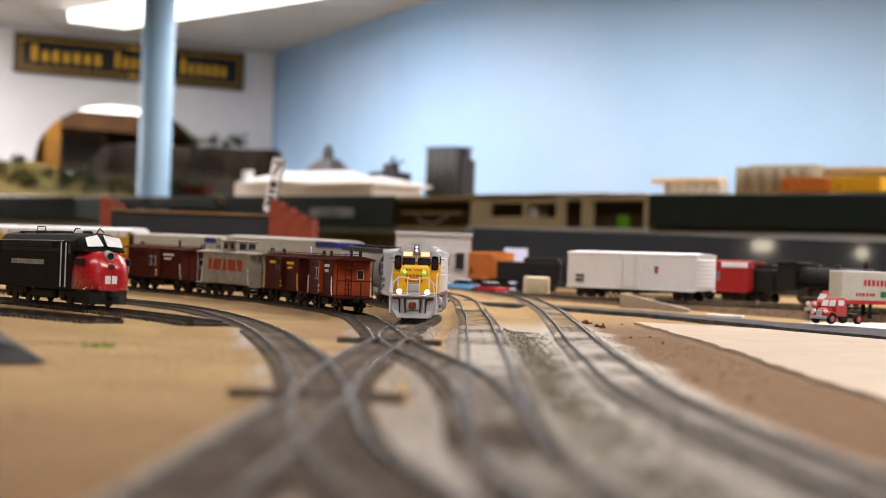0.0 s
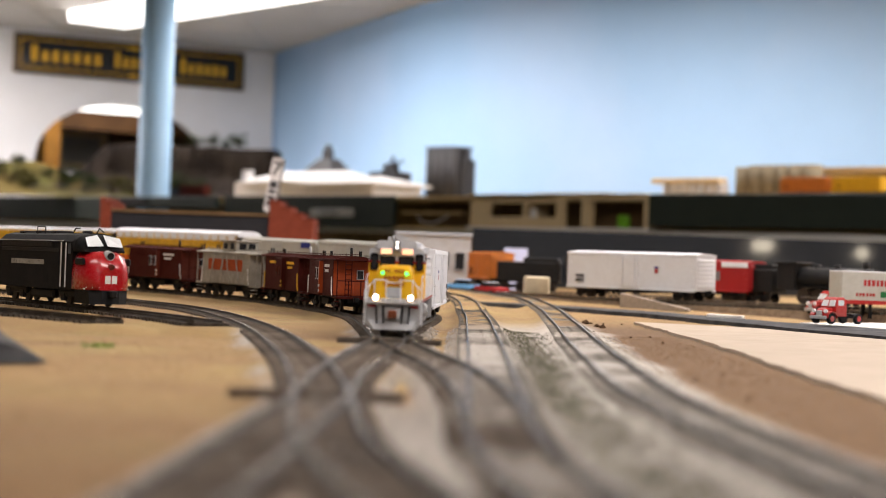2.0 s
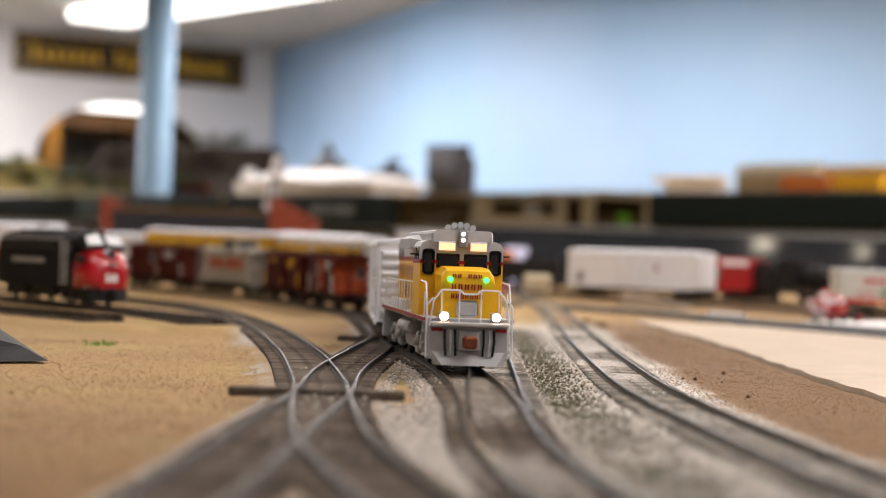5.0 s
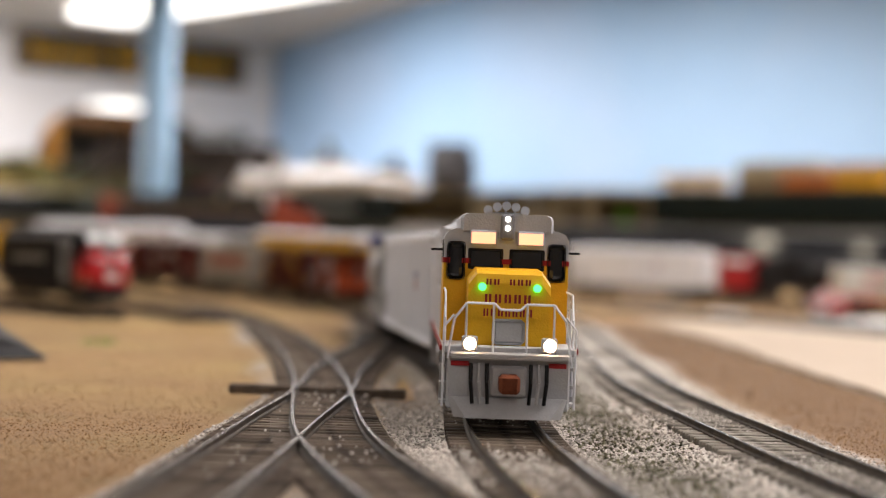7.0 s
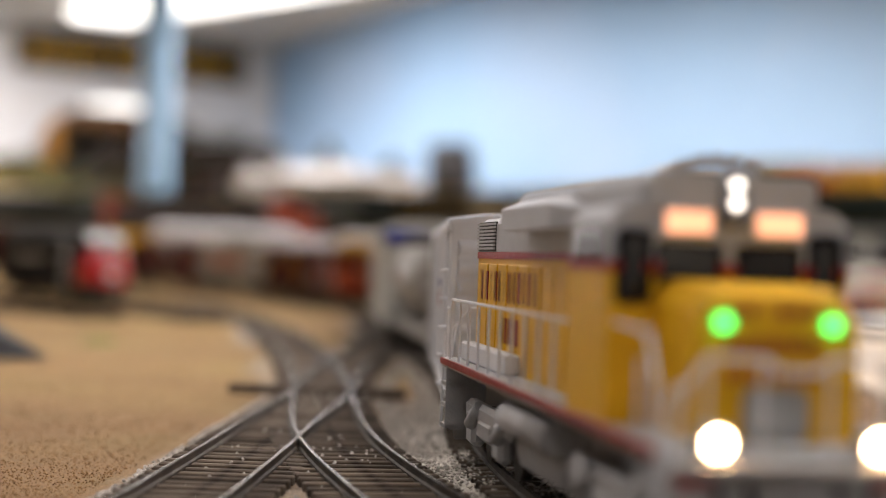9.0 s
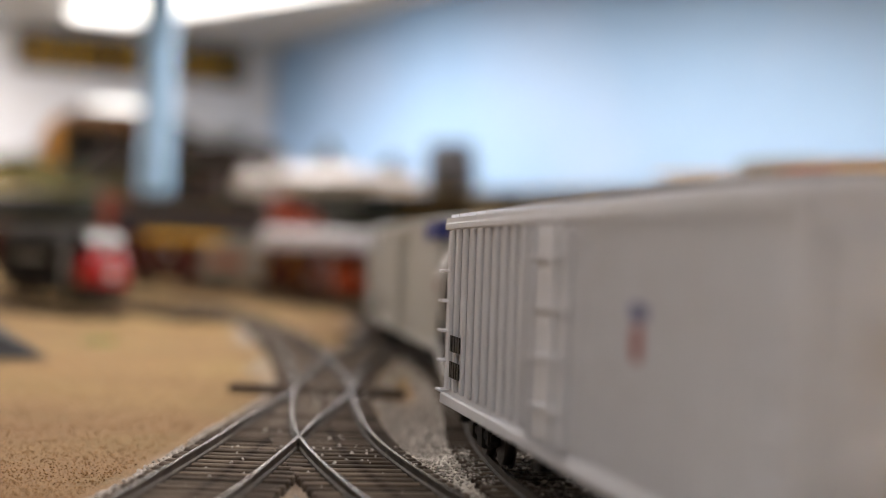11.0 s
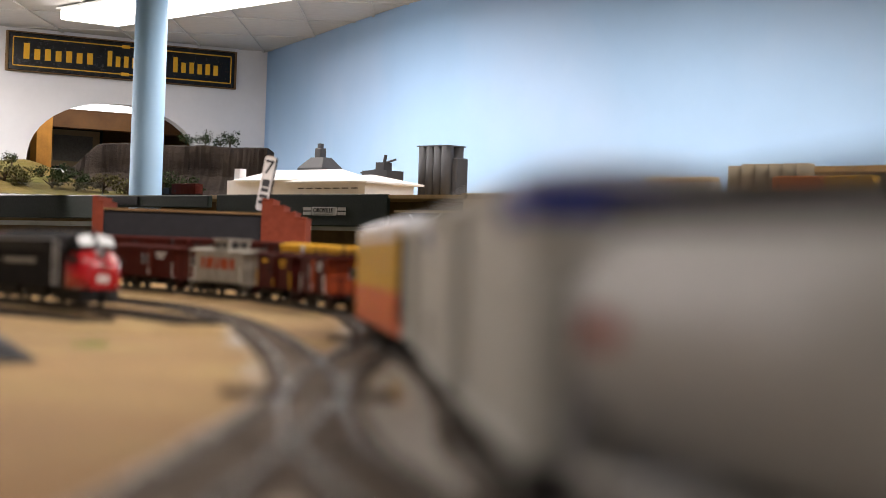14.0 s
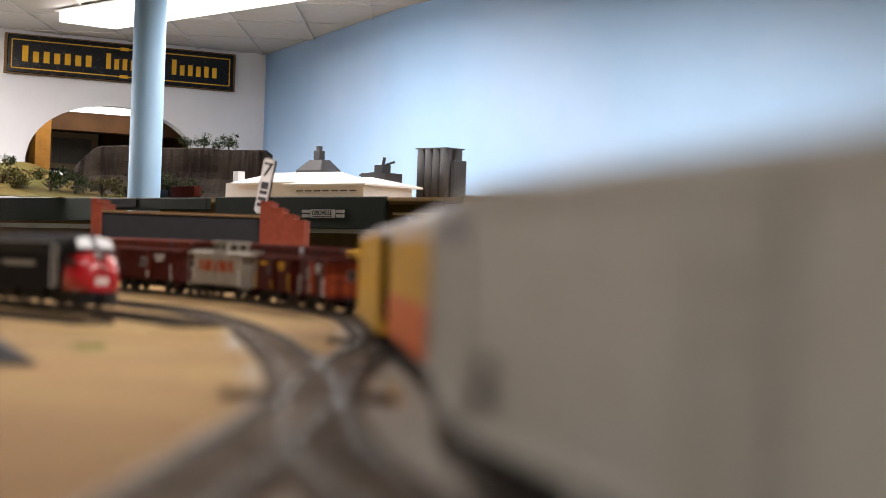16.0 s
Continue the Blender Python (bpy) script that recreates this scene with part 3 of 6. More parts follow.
def coupler(parent, x, sgn, z=10.0):
    bm = boxes((min(x, x + sgn * 6), max(x, x + sgn * 6), -1.3, 1.3, z - 1.5, z + 1.5, 0.4), (min(x + sgn * 5, x + sgn * 8), max(x + sgn * 5, x + sgn * 8), -2.2, 2.2, z - 2, z + 2, 0.6))
    return part("coupler", bm, BLACK, parent)


def bars(parent, x0, x1, y, z, h, n, material, seed=0, name="lettering"):
    """Unreadable lettering: a row of plain bars on the side y."""
    r = random.Random(seed)
    bm = bmesh.new()
    w = (x1 - x0) / n
    s = 1 if y > 0 else -1
    for k in range(n):
        a = x0 + k * w
        box(bm, a, a + w * r.uniform(0.55, 0.75), min(y, y + s * 0.25), max(y, y + s * 0.25), z, z + h)
    return part(name, bm, material, parent)


def boxcar(name, label, L=165.0, H=52.0, body=None, roof=None, ribs=18, blue=0, door=True, group="freight train", end_ribs=True, logo=None, category="boxcar"):
    roof = roof or body
    t = thing(name, label, category, group)
    hx, hw, z0 = L / 2, 16.5, 11.0
    bm = boxes((-hx, hx, -hw, hw, z0, H - 1.5, 0.5))
    part("body", bm, body, t)
    bm = bmesh.new()
    prof = [(-hw - 0.5, H - 2.6), (-hw - 0.5, H - 1.4), (-hw * 0.5, H - 0.2), (0, H + 0.2), (hw * 0.5, H - 0.2), (hw + 0.5, H - 1.4), (hw + 0.5, H - 2.6)]
    stations = [(-hx - 0.4, 0)]
    k = -hx + 6
    while k < hx - 3:
        stations += [(k, 0), (k + 0.2, 0.7), (k + 0.9, 0.7), (k + 1.1, 0)]
        k += 11
    loft(bm, [[(x, y, z + (up if z > H - 2 else 0)) for y, z in prof] for x, up in stations + [(hx + 0.4, 0)]])
    part("roof", bm, roof, t)
    for s in (-1, 1):
        y = s * hw
        bm = bmesh.new()
        if ribs:
            for k in range(ribs):
                x = -hx + 5 + (L - 10) * (k + 0.5) / ribs
                if door and abs(x) < 16:
                    continue
                a, b2 = sorted((y - s * 0.2, y + s * 0.9))
                box(bm, x - 1.1, x + 1.1, a, b2, z0 + 2.5, H - 4, 0.35)
        a, b2 = sorted((y - s * 0.2, y + s * 0.8))
        box(bm, -hx, hx, a, b2, z0 - 1.2, z0 + 1.2, 0.3)
        box(bm, -hx, hx, a, b2, H - 4.0, H - 2.4, 0.3)
        part("side_ribs" if ribs else "side_sill", bm, body, t)
        if door:
            a, b2 = sorted((y - s * 0.2, y + s * 1.3))
            d = part("door", boxes((-15, 15, a, b2, z0 + 2, H - 5, 0.3)), body, t)
            a2, b3 = sorted((y, y + s * 1.8))
            for z in (18, 26, 34, 42):
                part("door_rib", boxes((-14, 14, a2, b3, z, z + 0.8)), body, d)
            for x in (-9, 9):
                part("lock_rod", B(rod, (x, y + s * 1.8, z0 + 1), (x, y + s * 1.8, H - 4), 0.45, 5), body, d)
        first = None
        for e in (-1, 1):
            for z in np.arange(z0 + 2, (H - 8), 6.5):
                m = pose(e * (hx - 4.5) / 1000, 0, z / 1000)
                if first is None:
                    bm = B(pipe, [(-3, y - s * 0.2, 0), (-3, y + s * 1.8, 0), (3, y + s * 1.8, 0), (3, y - s * 0.2, 0)], 0.35)
                    first = part("grab_iron", bm, body, t, at=m)
                else:
                    again(first, m)
        if blue:
            a, b2 = sorted((y - s * 0.1, y + s * 0.95))
            part("blue_panel", boxes((hx - blue, hx + 0.2 - 12 * (blue < 40), a, b2, H - 8.5, H - 2.3)), BLUE, t, "dark blue panel under the roof edge")
        bars(t, -hx + 15, -hx + 29, s * (hw + 1.0), 22, 3.4, 4, BLACK, 1)
        bars(t, -hx + 15, -hx + 29, s * (hw + 1.0), 16.5, 3.4, 4, BLACK, 2)
        if logo:
            part("emblem", boxes((hx - 60, hx - 55, *sorted((y, y + s * 1.1)), 29, 34, 0.6)), logo, t)
            part("emblem_top", boxes((hx - 61, hx - 54, *sorted((y, y + s * 1.05)), 34.4, 36.6, 0.3)), BLUE, t)
    for e in (-1, 1):
        if end_ribs:
            zs = [(z0 + 2, 0.3)]
            for z in np.arange(z0 + 3.5, H - 6, 4.6):
                zs += [(z, 0.3), (z + 1.0, 1.2), (z + 2.0, 1.5), (z + 3.0, 1.2), (z + 4.0, 0.3)]
            part("end_panel", B(loft, [[(e * (hx - 0.3), -hw + 1.5, z), (e * (hx - 0.3), hw - 1.5, z), (e * (hx + q), hw - 1.5 - q, z), (e * (hx + q), -hw + 1.5 + q, z)] for z, q in zs], smooth=True), body, t)
    if blue > 40:
        part("blue_end_band", boxes((hx + 0.2, hx + 1.9, -hw + 0.4, hw - 0.4, H - 8.5, H - 2.4, 0.2)), BLUE, t, "dark blue band across the front end")
    part("underframe", boxes((-hx + 2, hx - 2, -5, 5, 7.5, z0 + 0.5), (-20, 20, -12, 12, 6.5, z0 + 0.5), (-30, -24, -13, -6, 5, z0)), BLACK, t)
    for e in (-1, 1):
        bogie(t, e * (hx - 24))
        coupler(t, e * hx, e)
    return t


def hopper(L=178.0):
    """Covered hopper with round sides, open end platforms and slope sheets."""
    t = thing("covered_hopper", "grey round-sided covered hopper car with a dark end", "hopper car", "freight train")
    hx, H, r = L / 2, 52.0, 17.0
    bm = bmesh.new()

    def ring(x, k=1.0, drop=0.0):
        pts = []
        for i in range(36):
            a = math.tau * i / 36
            pts.append((x, r * k * math.cos(a), 33.0 + drop + 19.0 * k * math.sin(a)))
        return pts
    loft(bm, [ring(-hx + 9, 1), ring(hx - 9, 1)], smooth=True)
    part("tank", bm, HOPPER, t)
    for e in (-1, 1):
        bm = bmesh.new()
        x = e * (hx - 8.9)
        loft(bm, [ring(x, 0.995), ring(x + e * 1.2, 0.985)], smooth=False)
        part("end_sheet", bm, BLACK, t, "dark end sheet")
        bm = boxes((min(e * (hx - 16), e * hx), max(e * (hx - 16), e * hx), -15, 15, 10, 12, 0.4))
        for y in (-14, -5, 5, 14):
            rod(bm, (e * (hx - 1), y, 12), (e * (hx - 8), y * 0.8, 26), 0.7, 6)
        for y in (-15, 15):
            rod(bm, (e * (hx - 1), y, 9), (e * (hx - 1), y, 40), 0.6, 6)
            rod(bm, (e * (hx - 8), y, 12), (e * (hx - 8), y, 40), 0.6, 6)
            for z in (18, 24, 30, 36):
                rod(bm, (e * (hx - 1), y, z), (e * (hx - 8), y, z), 0.4, 5)
        part("end_platform", bm, DARKCAST, t)
        bogie(t, e * (hx - 22))
        coupler(t, e * hx, e)
    bm = boxes((-hx + 10, hx - 10, -5, 5, H + 1.2, H + 1.9), (-hx + 12, hx - 12, -13.5, -12.5, H - 5, H - 0.5), (-hx + 12, hx - 12, 12.5, 13.5, H - 5, H - 0.5))
    for k in range(9):
        rod(bm, (-60 + k * 15, 0, H - 1), (-60 + k * 15, 0, H + 1.6), 3.2, 10)
    part("running_board", bm, BLACK, t, "dark roof walkway and hatches")
    for y in (-16.8, 15.3):
        part("side_sill", boxes((-hx + 9, hx - 9, y, y + 1.5, 10.5, 14.5, 0.3)), HOPPER, t)
    for k in (-45, -15, 15, 45):
        bm = bmesh.new()
        loft(bm, [[(k - 14, -13, 14), (k + 14, -13, 14), (k + 14, 13, 14), (k - 14, 13, 14)], [(k - 5, -7, 5), (k + 5, -7, 5), (k + 5, 7, 5), (k - 5, 7, 5)]])
        part("outlet_gate", bm, HOPPER, t)
    for s in (-1, 1):
        bars(t, -hx + 13, -hx + 30, s * 16.9, 31, 4.4, 5, DARK_RED, 5)
    return t


def autorack(L, label, lower, middle, upper, roof, H=62.0, posts=RED):
    t = thing("autorack", label, "autorack", "freight train")
    hx, hw = L / 2, 17.0
    part("flatcar", boxes((-hx, hx, -hw, hw, 9, 14, 0.5), (-hx + 3, hx - 3, -hw - 0.3, -hw + 1, 13, 28, 0.3), (-hx + 3, hx - 3, hw - 1, hw + 0.3, 13, 28, 0.3)), lower, t)
    for s in (-1, 1):
        for z in np.arange(28, 49, 4.4):
            part("rack_panel", boxes((-hx + 3, hx - 3, *sorted((s * (hw - 1), s * (hw + 0.2))), z, z + 3.9, 0.4)), middle, t)
        w = (L - 8) / 15
        for k in range(15):
            a = -hx + 4 + w * k
            part("upper_screen", boxes((a, a + w - 3.2, *sorted((s * (hw - 0.8), s * (hw + 0.1))), 50, 55, 0.2)), upper, t)
        for k in range(16):
            a = -hx + 2.4 + w * k
            part("post", B(rod, (a, s * (hw - 0.4), 13), (a, s * (hw - 0.4), 56), 0.8, 4), posts, t)
    bm = bmesh.new()
    prof = [(-hw, 55), (-hw, 58), (-hw * 0.6, H - 0.5), (0, H), (hw * 0.6, H - 0.5), (hw, 58), (hw, 55)]
    loft(bm, [[(x, y, z) for y, z in prof] for x in (-hx, hx)])
    part("roof", bm, roof, t)
    for e in (-1, 1):
        part("end_door", boxes((min(e * hx, e * (hx - 1.5)), max(e * hx, e * (hx - 1.5)), -14, 14, 14, 55, 0.4)), BLACK, t, "dark end door")
        bogie(t, e * (hx - 32))
        coupler(t, e * hx, e)
    part("underframe", boxes((-hx + 45, hx - 45, -8, 8, 4, 9)), BLACK, t)
    return t


def gondola(L=96.0):
    t = thing("gondola", "short low rust-brown gondola car", "gondola car", "freight train")
    hx = L / 2
    part("floor", boxes((-hx, hx, -16, 16, 10, 12, 0.3)), BROWN2, t)
    for s in (-1, 1):
        part("side", boxes((-hx, hx, *sorted((s * 15, s * 16.5)), 11, 27, 0.4)), BROWN2, t)
        part("end", boxes((*sorted((s * hx, s * (hx - 1.5))), -15, 15, 12, 27, 0.4)), BROWN2, t)
        for k in range(8):
            x = -hx + 6 + k * (L - 12) / 7
            part("stake", boxes((x - 1, x + 1, *sorted((s * 16.4, s * 17.6)), 11, 26, 0.3)), BROWN2, t)
        bogie(t, s * (hx - 20), 17)
        coupler(t, s * hx, s)
    return t


def road_switcher():
    """Four-axle diesel with a flared cab roof, yellow sides and grey roof."""
    t = thing("diesel_engine", "yellow and grey four-axle diesel locomotive with lit headlights", "locomotive", "freight train")
    # x: front pilot at 90, rear at -90
    part("frame", boxes((-91, 91, -17, 17, 18.2, 20.2, 0.3), (-85, 85, -8, 8, 11, 18.2)), UP_SILVER, t)
    for s in (-1, 1):
        part("sill_stripe", boxes((-91, 91, *sorted((s * 16.9, s * 17.4)), 18.9, 20.2)), DARK_RED, t, "red sill stripe")
    # pilots with plough, steps
    for e in (-1, 1):
        x = e * 91
        bm = boxes((min(x, x - e * 2), max(x, x - e * 2), -15.5, 15.5, 4.5, 18.4, 0.5))
        loft(bm, [[(x, -13.5, 2.4), (x + e * 3.5, -10.5, 2.4), (x + e * 3.5, 10.5, 2.4), (x, 13.5, 2.4)], [(x, -15, 7.5), (x + e * 1.2, -14, 7.5), (x + e * 1.2, 14, 7.5), (x, 15, 7.5)]])
        part("pilot", bm, UP_SILVER, t)
        bm = boxes((min(x, x + e * 4), max(x, x + e * 4), -15, 15, 17.2, 18.8, 0.4))
        part("anticlimber", bm, UP_SILVER, t)
        for y in (-9.5, -7.5, -5.5, 5.5, 7.5, 9.5):
            part("air_hose", B(pipe, [(x + e * 1.6, y, 16), (x + e * 2.8, y, 11.5), (x + e * 2.2, y * 0.94, 6)], 0.5, 6), BLACK if abs(y) != 7.5 else UP_SILVER, t)
        part("red_marker", boxes((min(x, x + e * 0.8), max(x, x + e * 0.8), -14.5, -10, 15.2, 16.4), (min(x, x + e * 0.8), max(x, x + e * 0.8), 10, 14.5, 15.2, 16.4)), RED, t)
        part("coupler_pocket", boxes((min(x, x + e * 2.5), max(x, x + e * 2.5), -4.5, 4.5, 8, 15.5, 0.6)), UP_SILVER, t)
        bm = boxes((min(x, x + e * 8), max(x, x + e * 8), -2.6, 2.6, 8.8, 13.6, 0.8))
        part("coupler", bm, mat("coupler_rust", (0.13, 0.04, 0.02), 0.7, var=0.3) if e == 1 else BLACK, t, "rusty knuckle coupler")
        for s in (-1, 1):
            bm = boxes(*[(min(x - e * 2, x - e * 9), max(x - e * 2, x - e * 9), *sorted((s * 13, s * 17.2)), z, z + 0.8) for z in (5.5, 10, 14.5)])
            box(bm, min(x - e * 8.5, x - e * 9), max(x - e * 8.5, x - e * 9), *sorted((s * 13, s * 17.2)), 5.5, 19)
            part("steps", bm, UP_SILVER, t)
    # short hood (nose): from x 62 to 84
    bm = bmesh.new()
    loft(bm, [[(x, y, z) for y, z in ((-10.5, 20), (10.5, 20), (10.5, zt - 3), (8.3, zt), (-8.3, zt), (-10.5, zt - 3))] for x, zt in ((62, 40.0), (81, 39.3), (83.5, 38.3), (84.2, 36))])
    part("short_hood", bm, UP_YELLOW, t, "yellow low nose")
    part("nose_door", boxes((84, 85, -4.2, 4.2, 20.4, 27.0, 1.0)), UP_SILVER, t, "grey nose door")
    bm = bmesh.new()
    for z, h, n, w in ((35.6, 1.5, 6, 12), (31.0, 2.2, 5, 12.5), (27.6, 1.9, 7, 13)):
        for k in range(n):
            if n == 6 and k == 2:
                continue
            a = -w / 2 + w * k / n
            q = w / n
            box(bm, 84.1, 84.5, a, a + q * 0.24, z, z + h)
            box(bm, 84.1, 84.5, a + q * 0.42, a + q * 0.66, z, z + h)
    part("lettering", bm, DARK_RED, t)
    # cab: x 40..62
    bm = bmesh.new()
    loft(bm, [[(x, y, z) for y, z in ((-16.6, 20), (16.6, 20), (16.6, 40.8), (-16.6, 40.8))] for x in (38, 63)])
    part("cab_side", bm, UP_YELLOW, t)
    part("cab_stripe", boxes((37.8, 63.3, -16.8, 16.8, 40.8, 42.2)), RED, t, "red band round the cab")
    bm = bmesh.new()
    prof = [(-16.6, 42.2), (16.6, 42.2), (16.6, 47.5), (15.6, 49.2), (13.6, 50), (-13.6, 50), (-15.6, 49.2), (-16.6, 47.5)]
    loft(bm, [[(x, y, z) for y, z in prof] for x in (38, 63)])
    part("cab_top", bm, UP_GREY, t)
    # domed roof housing that runs back over the hood
    bm = bmesh.new()
    prof = [(-12.4, 49.5), (12.4, 49.5), (12.4, 52.8), (12.0, 53.7), (10.9, 54.2), (-10.9, 54.2), (-12.0, 53.7), (-12.4, 52.8)]
    loft(bm, [[(x, y * k, z) for y, z in prof] for x, k in ((64.4, 0.94), (62, 1.0), (20, 1.0), (-28, 1.0), (-34, 0.9))])
    part("roof_housing", bm, UP_GREY, t)
    bm = bmesh.new()
    for s in (-1, 1):
        loft(bm, [[(18, s * 11.5, 47), (18, s * 16.2, 47), (18, s * 16.2, 51), (18, s * 11.5, 53)], [(-26, s * 11.5, 47), (-26, s * 16.2, 47), (-26, s * 16.2, 51), (-26, s * 11.5, 53)]])
        loft(bm, [[(30, s * 11.5, 47.5), (30, s * 12.5, 47.5), (30, s * 12.5, 50), (30, s * 11.5, 52)], [(18, s * 11.5, 47), (18, s * 16.2, 47), (18, s * 16.2, 51), (18, s * 11.5, 53)]])
    part("blower_duct", bm, UP_GREY, t)
    # windows
    for s in (-1, 1):
        part("windshield", boxes((62.7, 63.5, *sorted((s * 1.2, s * 9.8)), 39.6, 44.6, 0.5)), GLASS_DARK, t, "dark windshield")
        part("window_gasket", boxes((62.6, 63.3, *sorted((s * 0.7, s * 10.3)), 39.2, 45.0, 0.4)), BLACK, t)
        part("side_windshield", boxes((62.7, 63.5, *sorted((s * 11.3, s * 15.4)), 37.0, 46.0, 1.2, 2)), GLASS_DARK, t, "narrow front window")
        part("window_gasket", boxes((62.6, 63.3, *sorted((s * 10.9, s * 15.8)), 36.4, 46.6, 1.2, 2)), BLACK, t)
        part("number_board", boxes((62.5, 65.0, *sorted((s * 2.6, s * 9.9)), 45.6, 49.8, 0.5)), UP_GREY, t)
        nb = part("number_glass", boxes((64.9, 65.3, *sorted((s * 3.1, s * 9.5)), 46.2, 49.2)), LENS_WARM, t, "lit number board")
        part("side_window", boxes((42, 50, *sorted((s * 16.3, s * 16.9)), 41.8, 47, 0.4), (52, 59, *sorted((s * 16.3, s * 16.9)), 41.8, 47, 0.4)), GLASS_DARK, t)
        part("marker_lamp", B(rod, (84, s * 7.0, 35.0), (85.3, s * 7.0, 35.0), 1.0, 14), LENS_GREEN, t, "lit green marker lamp")
        part("lamp_housing", B(rod, (89.5, s * 10.0, 20.9), (94.0, s * 10.0, 20.9), 1.8, 16), UP_SILVER, t)
        part("headlight", B(rod, (94.0, s * 10.0, 20.9), (94.25, s * 10.0, 20.9), 1.4, 16), LENS, t, "lit ditch light")
        part("lamp_bracket", boxes((90.5, 92.2, *sorted((s * 8, s * 12)), 18.8, 22.8, 0.4)), UP_SILVER, t)
        part("mirror", boxes((57, 58.5, *sorted((s * 16.6, s * 20)), 44, 44.6)), BLACK, t)
    part("headlight_casting", boxes((63, 65.6, -1.9, 1.9, 47.2, 54.2, 0.6)), DARKCAST, t, "dark grey headlight casting")
    for z in (50.4, 52.8):
        part("top_headlight", B(rod, (65.4, 0, z), (66.2, 0, z), 0.78, 14), LENS_WHITE, t, "lit twin headlight")
    # horn cluster
    bm = boxes((52, 54, -5, 5, 54.2, 54.9))
    for k in range(5):
        y = -5 + 2.5 * k
        zz = 55.4 + (0.9 if k in (1, 3) else 1.2 if k == 2 else 0)
        rod(bm, (47, y, zz), (53, y, zz), 0.5, 8, 0.6)
        rod(bm, (53, y, zz), (56, y, zz), 0.6, 12, 1.25)
        rod(bm, (52, y, 54.5), (52, y, zz), 0.3, 5)
    part("horn", bm, UP_SILVER, t, "five-chime air horn")
    # long hood
    bm = bmesh.new()
    loft(bm, [[(x, y, z) for y, z in ((-10.8, 20), (10.8, 20), (10.8, 42), (-10.8, 42))] for x in (-84, 38)])
    part("long_hood", bm, UP_YELLOW, t)
    part("hood_stripe", boxes((-84.2, 38, -11, 11, 42, 43.4)), RED, t)
    bm = bmesh.new()
    prof = [(-10.8, 43.4), (10.8, 43.4), (10.8, 49), (9, 50.4), (-9, 50.4), (-10.8, 49)]
    loft(bm, [[(x, y, z) for y, z in prof] for x in (-84, 38)])
    for x in (-70, -54, -40):
        rod(bm, (x, 0, 50), (x, 0, 52), 6.5, 20)
    part("hood_top", bm, UP_GREY, t)
    for s in (-1, 1):
        bm = bmesh.new()
        for k in range(8):
            box(bm, -83, -62, *sorted((s * 10.7, s * 11.4)), 43.9 + k * 0.72, 44.3 + k * 0.72)
        part("radiator_louvres", bm, UP_SILVER, t, "radiator louvres")
        part("radiator_screen", boxes((-83, -62, *sorted((s * 10.6, s * 11.0)), 43.6, 49.6)), BLACK, t)
        bars(t, -78, -14, s * 10.8, 33.5, 6.0, 12, DARK_RED, 4)
        bars(t, -52, -30, s * 10.8, 25.5, 5.0, 3, DARK_RED, 6)
        for k in range(10):
            part("hood_door", boxes((-80 + k * 11.5, -70.4 + k * 11.5, *sorted((s * 10.7, s * 11.05)), 22, 41, 0.2)), UP_YELLOW, t)
        part("battery_box", boxes((-84, -30, *sorted((s * 11, s * 14)), 20.2, 24.2, 0.4)), WHITE, t, "white walkway step")
        # handrails
        bm = bmesh.new()
        y = s * 16.2
        xs = list(np.arange(-84, 38, 12.2))
        for x in xs:
            rod(bm, (x, y, 20), (x, y, 32.5), 0.3, 5)
        pipe(bm, [(-90, y, 20), (-90, y, 31), (-86, y, 31), (-83, y, 33), (38, y, 33)], 0.3)
        pipe(bm, [(88, y, 8), (88, y, 27), (84, y, 33.5), (66, y, 34)], 0.32)
        pipe(bm, [(80, y, 8), (80, y, 30)], 0.3)
        part("handrail", bm, WHITE, t, "pale handrail")
    for e in (-1, 1):
        bm = bmesh.new()
        x = e * 92.5
        pipe(bm, [(x, -15.5, 17), (x, -14, 27), (x, -11, 31), (x, -4, 31), (x, -2.5, 29.5), (x, 2.5, 29.5), (x, 4, 31), (x, 11, 31), (x, 14, 27), (x, 15.5, 17)], 0.36, 6)
        for y in (-11, -4.2, 4.2, 11):
            part("rail_post", B(rod, (x, y, 18), (x, y, 31), 0.3, 5), WHITE, t)
        for y in (-16.5, 16.5):
            part("grab_rail", B(pipe, [(x, y, 5), (x, y, 25), (x, y * 0.85, 28)], 0.32), WHITE, t)
        part("end_rail", bm, WHITE, t, "pale end handrail")
    # trucks, tanks
    for x in (-52, 52):
        bm = bmesh.new()
        for s in (-1, 1):
            box(bm, x - 26, x + 26, *sorted((s * 10.5, s * 13.5)), 8, 12.5, 1.0)
            for q in (-16, 16):
                box(bm, x + q - 4, x + q + 4, *sorted((s * 11, s * 14.2)), 3.5, 11, 1.0)
                rod(bm, (x + q + 7, s * 13, 12), (x + q + 3, s * 14.5, 8), 1.4, 8)
            box(bm, x - 8, x + 8, *sorted((s * 11, s * 14)), 5.5, 10, 1.0)
        b = part("truck_frame", bm, UP_SILVER, t, "silver truck side frame")
        for q in (-16, 16):
            bm = bmesh.new()
            for s in (-1, 1):
                rod(bm, (0, s * 7.4, 0), (0, s * 9.6, 0), 5.8, 20)
            rod(bm, (0, -8, 0), (0, 8, 0), 1.2, 8)
            w = part("wheelset", bm, WHEEL, b, at=pose((x + q) / 1000, 0, 0.0058))
            WHEELS.setdefault(t.name, []).append((w, (x + q) / 1000, 0.0058))
    bm = bmesh.new()
    box(bm, -22, 20, -13, 13, 4.5, 17.5, 3.0, 2)
